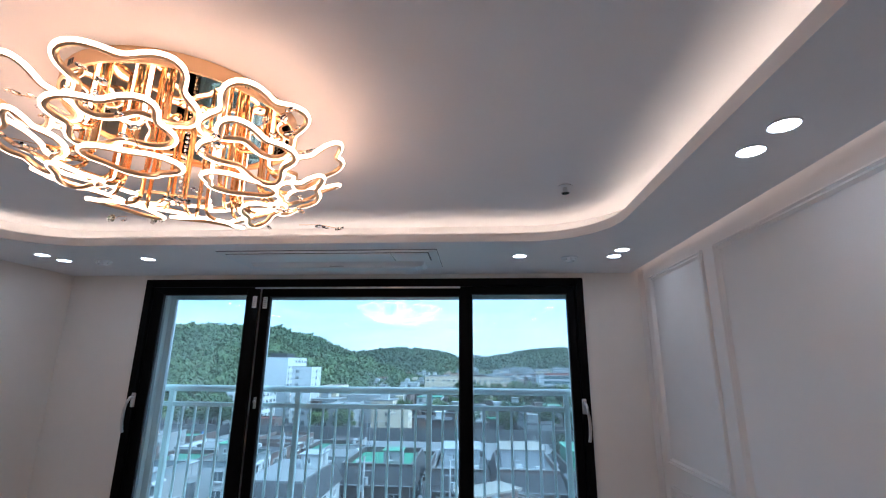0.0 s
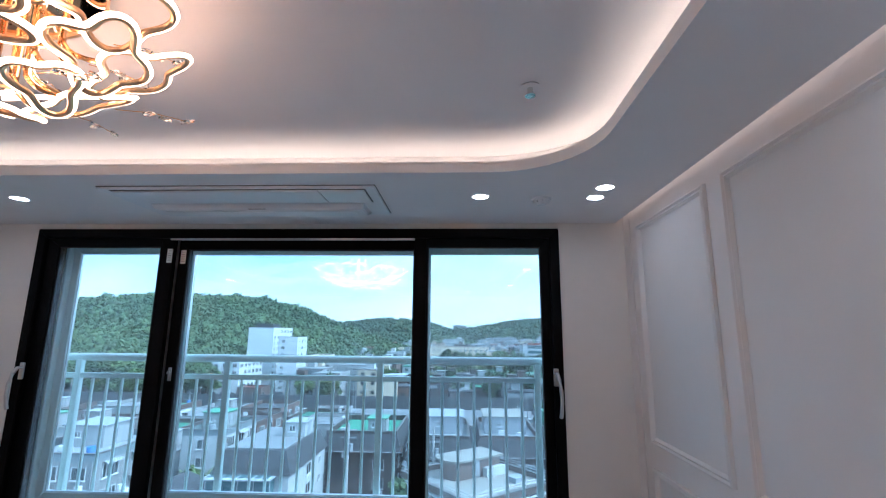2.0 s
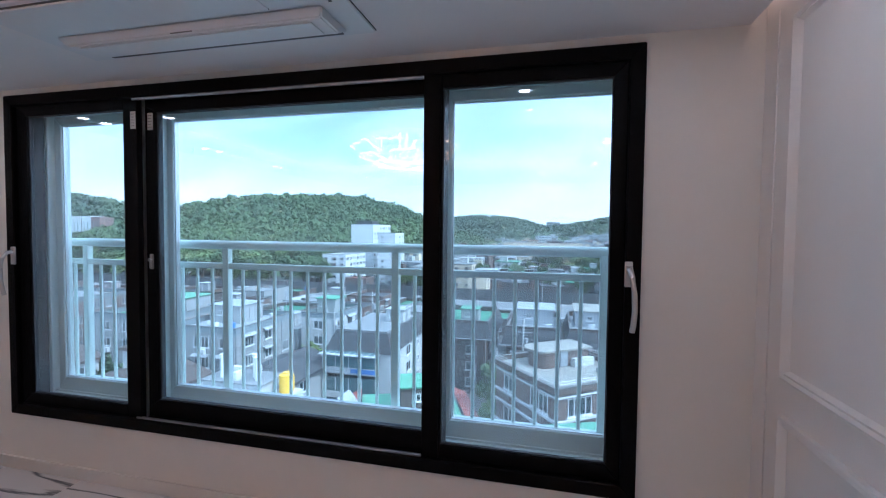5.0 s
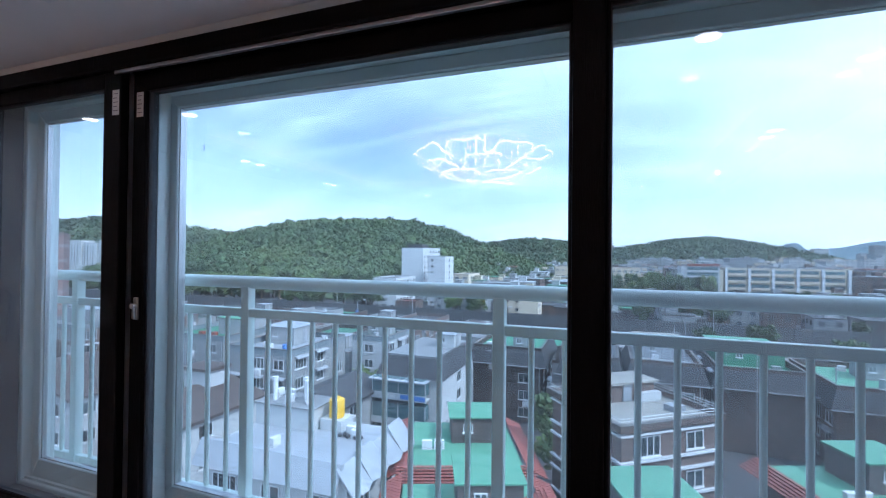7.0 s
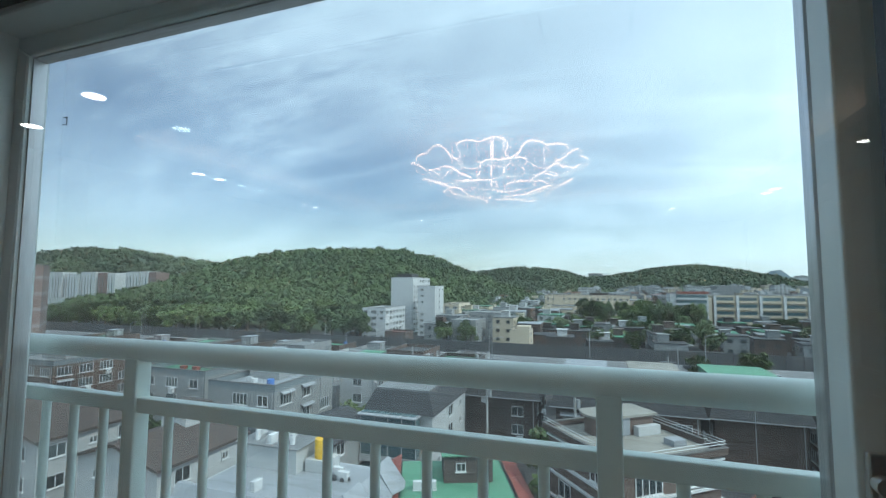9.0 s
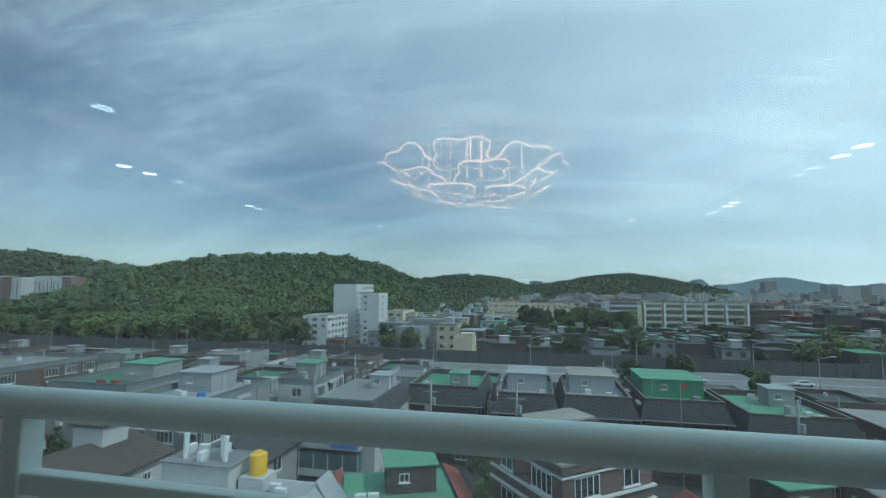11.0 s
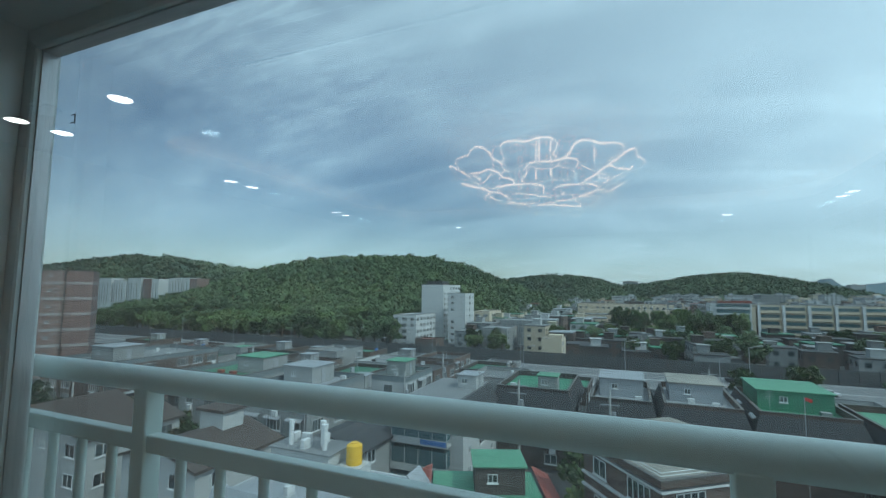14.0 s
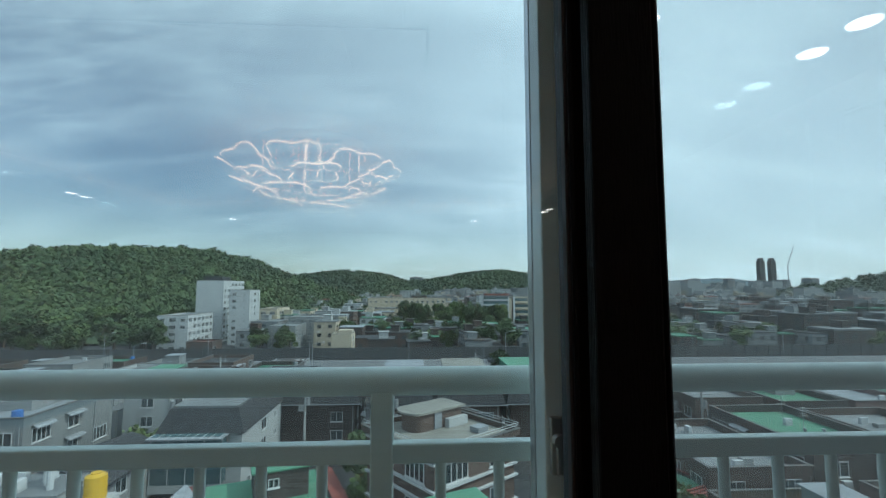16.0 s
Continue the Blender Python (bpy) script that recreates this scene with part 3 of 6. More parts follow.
outer = thing("window_2", (0, 0, 0), "white plastic outer sliding window with three panes", "window", kind="structure")
OZ0, OZ1 = WZ0 + 0.03, WZ1 - 0.03
OX0, OX1 = WX0 + 0.03, WX1 - 0.03
for nm, bm in ring(OX0, OX1, OZ0, OZ1, 0.164, 0.305, 0.045, 0.022, 0.045, 0.045):
    part("frame_" + nm, bm, "white_pvc", outer)
O0, O1 = OZ0 + 0.045, OZ1 - 0.045
sash("sash_side", outer, OX0 + 0.045, -2.70, O0, O1, 0.205, 0.245, (0.055, 0.06, 0.09, 0.055), "white_pvc", "clear_out")
sash("sash_side", outer, -0.90, OX1 - 0.022, O0, O1, 0.205, 0.245, (0.045, 0.032, 0.09, 0.055), "white_pvc", "clear_out")
sash("sash_middle", outer, -2.675, -0.885, O0, O1, 0.248, 0.300, (0.075, 0.066, 0.092, 0.050), "white_pvc", "clear_out")
for x0, x1 in ((-2.698, -2.635), (-0.957, -0.902)):
    part("interlock", box(x0, x1, 0.190, 0.247, O0, O1, 0.003), "white_pvc", outer)
part("track_bar", box(OX0 + 0.045, OX1 - 0.045, 0.180, 0.190, O0, O0 + 0.012), "white_pvc", outer)
latch(outer, -2.66, 0.190, 1.30, "satin")
latch(outer, -0.940, 0.190, 1.33, "satin")

for nm, bm in ring(-0.94, OX1 - 0.022, O0, O1, 0.3062, 0.320, 0.022, 0.022, 0.022, 0.022, 0.002):
    part("screen_frame", bm, "white_pvc", outer)
sc = part("insect_screen", box(-0.918, OX1 - 0.044, 0.3125, 0.3130, O0 + 0.022, O1 - 0.022), "screen", outer, "fine grey insect screen")
sc.visible_shadow = False

for x, z, w, h in ((-2.480, 1.966, 0.016, 0.0018), (-2.474, 1.955, 0.0018, 0.022), (-2.484, 1.948, 0.012, 0.0016)):
    part("scratch_mark", box(x - w / 2, x + w / 2, 0.2715, 0.2730, z - h / 2, z + h / 2), "scratch", outer, "small dark scratch on the glass")

# balcony rail outside
rail = thing("balcony_rail", (0, 0.385, 0), "pale green-white painted steel safety rail outside the window", "railing")
bm = bmesh.new()
cyl(bm, (-4.6, 0, 1.385), (1.2, 0, 1.385), 0.027, 24)
part("handrail", bm, "rail_paint", rail, smooth=True)
part("mid_rail", box(-4.6, 1.2, -0.015, 0.015, 1.235, 1.272, 0.004), "rail_paint", rail)
part("bottom_rail", box(-4.6, 1.2, -0.015, 0.015, 0.43, 0.465, 0.004), "rail_paint", rail)
post_me = mesh_of("post", box(-0.021, 0.021, -0.021, 0.021, 0.36, 1.368, 0.004), "rail_paint")
bal_me = mesh_of("baluster", (lambda b: (cyl(b, (0, 0, 0.46), (0, 0, 1.24), 0.0105, 12), b)[1])(bmesh.new()), "rail_paint", smooth=True)
for i in range(-1, 5):
    px = -3.448 + 1.1155 * i
    p = part("post", post_me, None, rail)
    p.location.x = px
    for j in range(1, 10):
        b = part("baluster", bal_me, None, rail)
        b.location.x = px + 0.11155 * j
for i in range(-1, 5):
    part("bracket", box(-3.448 + 1.1155 * i - 0.03, -3.448 + 1.1155 * i + 0.03, -0.075, -0.02, 0.37, 0.42), "rail_paint", rail)

# marble floor tiles
tile_me = mesh_of("floor_tile", box(-0.2985, 0.2985, -0.5985, 0.5985, -0.012, 0.0, 0.0015, 1), "marble")
fl = bpy.data.objects["floor"]
for i in range(8):
    for j in range(5):
        cx, cy = XL + 0.3 + i * 0.6, -0.6 - j * 1.2
        if cx - 0.3 < XR:
            t = part("floor_tile", tile_me, None, fl)
            t.location = (min(cx, XR), cy - 0.0015, 0)
            t.rotation_euler[2] = math.pi * ((i + j) % 2)


# ---- chandelier ----
def cloud_loop(w, d, lobes, phase):
    """Outline of one cloud-shaped loop in its own plane, x outwards: full lobes with soft pinches between."""
    pts = []
    for i in range(72):
        a = i * math.tau / 72
        r = 0.90 + 0.19 * math.cos(lobes * (a - phase)) + 0.05 * math.cos(2 * a + 3 * phase) + 0.03 * math.cos(3 * a + phase)
        pts.append(Vector((w * r * math.cos(a), d * r * math.sin(a), 0.004 * math.sin(2 * a + phase))))
    return pts


def outside(pts, by, lift=0.0):
    """The same closed outline moved outwards in its plane."""
    k = len(pts)
    res = []
    for i, p in enumerate(pts):
        t = pts[(i + 1) % k] - pts[i - 1]
        res.append(p + Vector((t.y, -t.x, 0)).normalized() * by + Vector((0, 0, lift)))
    return res


def chandelier(x, y):
    t = thing("chandelier", (x, y, TRAY), "gold ceiling chandelier with glowing cloud-shaped loops and crystals, switched on", "chandelier")
    oval = [(0.36 * math.cos(i * math.tau / 48), 0.36 * math.sin(i * math.tau / 48)) for i in range(48)]
    bm = bmesh.new()
    top = [bm.verts.new((px, py, -0.001)) for px, py in oval]
    low = [bm.verts.new((px, py, -0.050)) for px, py in oval]
    inn = [bm.verts.new((px * 0.985, py * 0.975, -0.050)) for px, py in oval]
    inu = [bm.verts.new((px * 0.985, py * 0.975, -0.040)) for px, py in oval]
    for a, b in ((top, low), (low, inn), (inn, inu)):
        for i in range(48):
            bm.faces.new((a[i], a[(i + 1) % 48], b[(i + 1) % 48], b[i]))
    bmesh.ops.recalc_face_normals(bm, faces=list(bm.faces))
    rim = part("rim", bm, "gold_dark", t, "satin gold rim", smooth=True)
    for a0 in (-35, -115, 65, 145):                        # vent slits in the rim
        for q in range(3):
            a = radians(a0 + 1.7 * q)
            slit = part("vent_slit", box(-0.002, 0.002, -0.0015, 0.0015, -0.036, -0.014), "ac_dark", rim)
            slit.matrix_basis = pose(0.360 * math.cos(a), 0.360 * math.sin(a), 0, 0, 0, math.degrees(a))
    bm = bmesh.new()
    bm.faces.new([bm.verts.new((px * 0.985, py * 0.975, -0.0405)) for px, py in oval][::-1])
    bm2 = bmesh.ops.extrude_face_region(bm, geom=list(bm.faces))
    for v in bm2["geom"]:
        if isinstance(v, bmesh.types.BMVert):
            v.co.z = -0.030
    part("base_plate", bm, "mirror_gold", t, "mirror-polished gold base plate")
    rng = random.Random(5)
    # angle, distance of the centre, height, half depth, half width, tilt, lobes
    loops = []
    for k in range(9):                                     # upper petals, tilted up and out
        loops.append((radians(40 * k - 72), 0.445, -0.180, 0.112, 0.152, 23, 4))
    for k in range(7):                                     # middle petals
        loops.append((radians(51.4 * k - 80), 0.385, -0.250, 0.092, 0.138, 18, 4))
    for k in range(6):                                     # lowest ring, nearly flat
        loops.append((radians(60 * k - 20), 0.27, -0.308, 0.068, 0.125, 4, 3))
    for k, (a, s, z, w, d, tilt, lobes) in enumerate(loops):
        c = Vector((s * math.cos(a), s * math.sin(a), z))
        heading = a
        place = Matrix.Translation(c) @ Matrix.Rotation(heading, 4, "Z") @ Matrix.Rotation(radians(-tilt - 8 * rng.random()), 4, "Y") @ Matrix.Rotation(radians(rng.uniform(-7, 7)), 4, "X")
        lp = cloud_loop(w, d, lobes, radians(45) if lobes == 4 else rng.uniform(0.6, 1.4))
        loop = part("loop", tube_mesh([place @ p for p in lp], 0.0078, True), "gold_dark", t, "bronze-gold bent loop", smooth=True)
        part("light_tube", tube_mesh([place @ p for p in outside(lp, 0.0066)], 0.0066, True, 8), "led_tube", loop, "glowing warm white tube", smooth=True)
        # two bent tubes from the plate down into the inner end of the loop, one lit
        for side in (-1, 1):
            near = place @ lp[(36 + 5 * side) % 72]
            root = Vector((0.78 * near.x - 0.02 * side * math.sin(a), 0.78 * near.y + 0.02 * side * math.cos(a), -0.040))
            bend = Vector((root.x, root.y, near.z + 0.045))
            low = Vector((root.x, root.y, near.z - 0.004))
            pts = [root, root.lerp(bend, 0.5), bend]
            for i in range(1, 5):
                u = i / 5
                pts.append(bend * (1 - u) ** 2 + low * 2 * u * (1 - u) + near * u * u)
            pts.append(near)
            arm = part("arm", tube_mesh(pts, 0.0068), "gold", t, smooth=True)
            if side == 1 and k % 2 == 0:
                out = Vector((c.x, c.y, 0)).normalized() * 0.005
                part("light_tube", tube_mesh([p + out for p in pts], 0.0062), "led_tube", arm, "glowing warm white tube", smooth=True)
    # leaf-shaped crystals in pairs on gold twigs
    bead = bmesh.new()
    bmesh.ops.create_icosphere(bead, subdivisions=1, radius=1.0)
    for v in bead.verts:
        v.co.z *= 0.55
        v.co.x *= 1.9
    bead_me = mesh_of("crystal", bead, "crystal")
    for k in range(22):
        a, r = radians(360 * k / 22 + rng.uniform(-6, 6)), rng.uniform(0.78, 1.18)
        p = Vector((0.50 * r * math.cos(a), 0.50 * r * math.sin(a), rng.uniform(-0.33, -0.12)))
        q = Vector((0.72 * p.x, 0.72 * p.y, p.z - 0.012))
        part("twig", tube_mesh([p, (p + q) / 2 + Vector((0, 0, 0.008)), q], 0.0013, n=5), "gold", t)
        for u, off in ((0.0, 0.0), (0.32, 0.016), (0.55, -0.016)):
            at = p.lerp(q, u) + Vector((-math.sin(a), math.cos(a), 0.2)) * off
            b = part("crystal", bead_me, None, t, "clear cut crystal")
            b.matrix_basis = Matrix.Translation(at) @ Euler((rng.uniform(-0.7, 0.7), rng.uniform(-0.5, 0.5), a + rng.uniform(-0.6, 0.6))).to_matrix().to_4x4() @ Matrix.Scale(rng.uniform(0.009, 0.0125), 4)
    for i in range(16):                                    # bead string in the middle
        b = part("bead", bead_me, None, t, "clear glass bead")
        b.matrix_basis = pose(0.0, 0.0, -0.055 - 0.0165 * i) @ Matrix.Diagonal((0.0036, 0.0066, 0.011, 1))
    for i in range(6):                                     # star of six crystals under it
        b = part("pendant", bead_me, None, t, "clear cut pendant crystal")
        b.matrix_basis = pose(0.0, 0.0, -0.322, 0, 0, 60 * i) @ Matrix.Translation((0.024, 0, 0)) @ Matrix.Scale(0.013, 4)


chandelier(-1.82, -2.18)

# ---- the town outside ----
GROUND = -22.0
M["asphalt"] = mat("asphalt", (0.055, 0.057, 0.06), 0.9, noise_scale=0.15, vary=0.35)
M["road_top"] = mat("road_top", (0.15, 0.155, 0.16), 0.9, noise_scale=0.1, vary=0.2)
M["paint_line"] = mat("paint_line", (0.7, 0.7, 0.68), 0.8)
M["brick_brown"] = mat("brick_brown", (0.125, 0.088, 0.074), 0.9, noise_scale=0.6, vary=0.35, random_vary=0.2)
M["brick_dark"] = mat("brick_dark", (0.075, 0.060, 0.055), 0.9, noise_scale=0.6, vary=0.35, random_vary=0.2)
M["brick_pink"] = mat("brick_pink", (0.215, 0.14, 0.125), 0.9, noise_scale=0.5, vary=0.2)
M["render_grey"] = mat("render_grey", (0.27, 0.28, 0.28), 0.9, noise_scale=0.35, vary=0.25, random_vary=0.15)
M["render_white"] = mat("render_white", (0.43, 0.44, 0.435), 0.85, noise_scale=0.3, vary=0.18, random_vary=0.08)
M["tower_white"] = mat("tower_white", (0.50, 0.51, 0.505), 0.85, noise_scale=0.1, vary=0.12, random_vary=0.06)
M["render_beige"] = mat("render_beige", (0.52, 0.44, 0.33), 0.88, noise_scale=0.3, vary=0.18, random_vary=0.1)
M["roof_green"] = mat("roof_green", (0.04, 0.19, 0.11), 0.7, noise_scale=0.5, vary=0.4, random_vary=0.2)
M["roof_mint"] = mat("roof_mint", (0.09, 0.27, 0.17), 0.7, noise_scale=0.4, vary=0.25)
M["roof_grey"] = mat("roof_grey", (0.22, 0.23, 0.235), 0.85, noise_scale=0.4, vary=0.35, random_vary=0.25)
M["roof_white"] = mat("roof_white", (0.29, 0.31, 0.33), 0.6, noise_scale=0.3, vary=0.25)
M["parapet_slate"] = mat("parapet_slate", (0.17, 0.205, 0.22), 0.6, noise_scale=0.5, vary=0.3)
M["band_dull"] = mat("band_dull", (0.33, 0.30, 0.29), 0.85, noise_scale=0.4, vary=0.2)
M["coping_grey"] = mat("coping_grey", (0.13, 0.125, 0.12), 0.9, noise_scale=0.8, vary=0.4)
M["roof_dark"] = mat("roof_dark", (0.050, 0.052, 0.056), 0.8, noise_scale=1, vary=0.4, bump=0.4, bump_scale=6)
M["roof_brown"] = mat("roof_brown", (0.080, 0.060, 0.052), 0.85, noise_scale=0.8, vary=0.4)
M["roof_concrete"] = mat("roof_concrete", (0.30, 0.285, 0.25), 0.92, noise_scale=0.35, vary=0.45)
M["tile_red"] = mat("tile_red", (0.30, 0.075, 0.055), 0.7, noise_scale=1.2, vary=0.4)
M["band_white"] = mat("band_white", (0.55, 0.56, 0.56), 0.8, noise_scale=0.5, vary=0.15)
M["tank_yellow"] = mat("tank_yellow", (0.72, 0.42, 0.03), 0.5, noise_scale=1.5, vary=0.15)
M["metal_grey"] = mat("metal_grey", (0.45, 0.46, 0.47), 0.5, metal=0.6, noise_scale=3, vary=0.2)
M["win_frame"] = mat("win_frame", (0.60, 0.61, 0.61), 0.6)
M["win_glass"] = mat("win_glass", (0.035, 0.05, 0.055), 0.12, spec=0.7, random_vary=0.5)
M["balcony_glass"] = mat("balcony_glass", (0.05, 0.10, 0.11), 0.15, spec=0.7, random_vary=0.3)
M["wall_dark"] = mat("wall_dark", (0.085, 0.088, 0.09), 0.9, noise_scale=0.3, vary=0.3)
M["leaf"] = mat("leaf", (0.060, 0.105, 0.032), 0.7, noise_scale=0.35, vary=0.5, random_vary=0.35, island=True)
M["leaf_light"] = mat("leaf_light", (0.105, 0.16, 0.042), 0.7, noise_scale=0.4, vary=0.45, random_vary=0.3, island=True)
M["wood_hill"] = mat("wood_hill", (0.100, 0.138, 0.050), 0.9, noise_scale=0.016, alt=(0.028, 0.058, 0.030), vary=0.7, random_vary=0.28, island=True)
M["far_hill"] = mat("far_hill", (0.060, 0.092, 0.055), 0.9, noise_scale=0.02, vary=0.45, bump=1.0, bump_scale=0.08)
# aerial haze over the distant ridge is put into its blue base colour
M["hazed_ridge"] = mat("hazed_ridge", (0.10, 0.15, 0.17), 0.95, noise_scale=0.006, vary=0.25)
M["bark"] = mat("bark", (0.10, 0.075, 0.055), 0.9, noise_scale=3, vary=0.4)
M["car_white"] = mat("car_white", (0.7, 0.71, 0.72), 0.25, coat=0.6)
M["car_dark"] = mat("car_dark", (0.03, 0.033, 0.04), 0.25, coat=0.6)
M["tyre"] = mat("tyre", (0.02, 0.02, 0.02), 0.85)
M["cloth_blue"] = mat("cloth_blue", (0.05, 0.16, 0.42), 0.8)
M["cloth_red"] = mat("cloth_red", (0.6, 0.04, 0.04), 0.8)

structure("ground", box(-3000, 3000, 3, 4600, GROUND - 2, GROUND), "asphalt", "dark town ground of lanes and yards", "ground")
structure("road", box(-400, 320, 119, 144, GROUND + 0.004, GROUND + 0.9), "road_top", "pale grey raised trunk road", "road")
for k, y in enumerate((121.0, 131.3, 131.8, 142.0)):
    structure("trim_road_line", box(-400, 320, y, y + 0.18, GROUND + 0.904, GROUND + 0.91), "paint_line", "white painted road line", "road line")


def win_mesh(w, h, frame_m="win_frame", glass_m="win_glass", cols=2):
    """A window that faces -y, with frame and panes, its back on y = 0."""
    bm = bmesh.new()
    f = 0.07
    bm_box(bm, -w / 2, w / 2, -0.02, 0.0, -h / 2, h / 2, 1)
    for z in (-h / 2, h / 2 - f):
        bm_box(bm, -w / 2, w / 2, -0.07, -0.021, z, z + f, 0)
    for i in range(cols + 1):
        x = -w / 2 + (w - f) * i / cols
        bm_box(bm, x, x + f, -0.065, -0.0215, -h / 2 + f, h / 2 - f, 0)
    bm_box(bm, -w / 2 - 0.08, w / 2 + 0.08, -0.13, 0.0, -h / 2 - 0.09, -h / 2 - 0.001, 0)
    return mesh_of("window", bm, frame_m, glass_m)


WIN = {"wide": win_mesh(2.3, 1.45, cols=4), "mid": win_mesh(1.6, 1.3, cols=2), "small": win_mesh(0.8, 0.7, cols=2)}


def ac_mesh():
    bm = bmesh.new()
    bm_box(bm, -0.42, 0.42, -0.45, -0.05, 0, 0.62)
    bmesh.ops.bevel(bm, geom=list(bm.edges), offset=0.03, segments=1, affect="EDGES")
    cyl(bm, (-0.12, -0.47, 0.31), (-0.12, -0.449, 0.31), 0.24, 12)
    bm_box(bm, -0.45, 0.45, -0.48, 0.0, -0.08, -0.02)
    return mesh_of("outdoor_unit", bm, "band_white")


AC = ac_mesh()


def awning_mesh(w):
    bm = bmesh.new()
    n = 5
    a, b = [], []
    for i in range(n + 1):
        u = i / n * math.pi / 2
        a.append(bm.verts.new((-w / 2, -0.6 * math.sin(u), 0.32 * math.cos(u))))
        b.append(bm.verts.new((w / 2, -0.6 * math.sin(u), 0.32 * math.cos(u))))
    for i in range(n):
        bm.faces.new((a[i], a[i + 1], b[i + 1], b[i]))
    r = bmesh.ops.extrude_face_region(bm, geom=list(bm.faces))
    for v in r["geom"]:
        if isinstance(v, bmesh.types.BMVert):
            v.co.z -= 0.03
    return mesh_of("awning", bm, "metal_grey")


AWN = awning_mesh(2.5)


def facade(t, w, d, h, sides, rows, kinds, rng, ac=0.0, awn=0.0, z0=0.9):
    """Windows, storey by storey, on the named sides (s: -y, e: +x, w: -x) of a box w by d."""
    sh = h / rows
    for side in sides:
        span = w if side == "s" else d
        n = max(1, int(span / 3.3))
        for r in range(rows):
            for i in range(n):
                kind = kinds[(i + (1 if side != "s" else 0)) % len(kinds)]
                if rng.random() < 0.07:
                    continue
                u = -span / 2 + span * (i + 0.5) / n
                z = r * sh + sh * 0.55
                m = pose(u, -d / 2 - 0.005, z) if side == "s" else pose(w / 2 + 0.005, u, z, 0, 0, 90) if side == "e" else pose(-w / 2 - 0.005, -u, z, 0, 0, -90)
                part("window", WIN[kind], None, t).matrix_basis = m
                if rng.random() < ac:
                    part("outdoor_unit", AC, None, t).matrix_basis = m @ pose(0.3, -0.02, -1.45)
                if rng.random() < awn:
                    part("awning", AWN, None, t).matrix_basis = m @ pose(0, -0.02, 0.72)


def roof_parts(t, w, d, h, roof, wall, parapet=0.8, thick=0.22):
    part("roof", box(-w / 2 + thick, w / 2 - thick, -d / 2 + thick, d / 2 - thick, h - 0.02, h + 0.06), roof, t)
    part("parapet", boxes((-w / 2, w / 2, -d / 2, -d / 2 + thick, h, h + parapet), (-w / 2, w / 2, d / 2 - thick, d / 2, h, h + parapet),
                          (-w / 2, -w / 2 + thick, -d / 2 + thick, d / 2 - thick, h, h + parapet), (w / 2 - thick, w / 2, -d / 2 + thick, d / 2 - thick, h, h + parapet)), wall, t)
    c = 0.05
    part("coping", boxes((-w / 2 - c, w / 2 + c, -d / 2 - c, -d / 2 + thick + c, h + parapet, h + parapet + 0.07), (-w / 2 - c, w / 2 + c, d / 2 - thick - c, d / 2 + c, h + parapet, h + parapet + 0.07),
                        (-w / 2 - c, -w / 2 + thick + c, -d / 2 + thick + c, d / 2 - thick - c, h + parapet, h + parapet + 0.07), (w / 2 - thick - c, w / 2 + c, -d / 2 + thick + c, d / 2 - thick - c, h + parapet, h + parapet + 0.07)), "roof_grey" if wall.startswith("render") else "coping_grey", t)


def penthouse(t, x, y, w, d, h, base, wall, cap):
    p = part("penthouse", box(x - w / 2, x + w / 2, y - d / 2, y + d / 2, base, base + h), wall, t)
    part("cap", box(x - w / 2 - 0.2, x + w / 2 + 0.2, y - d / 2 - 0.2, y + d / 2 + 0.2, base + h, base + h + 0.16, 0.03, 1), cap, p)
    part("door", box(x + w / 2 + 0.002, x + w / 2 + 0.06, y - 0.5, y + 0.4, base + 0.05, base + 2.0), "metal_grey", p)
    part("window", WIN["small"], None, p).matrix_basis = pose(x - w * 0.15, y - d / 2 - 0.005, base + h * 0.6)
    return p


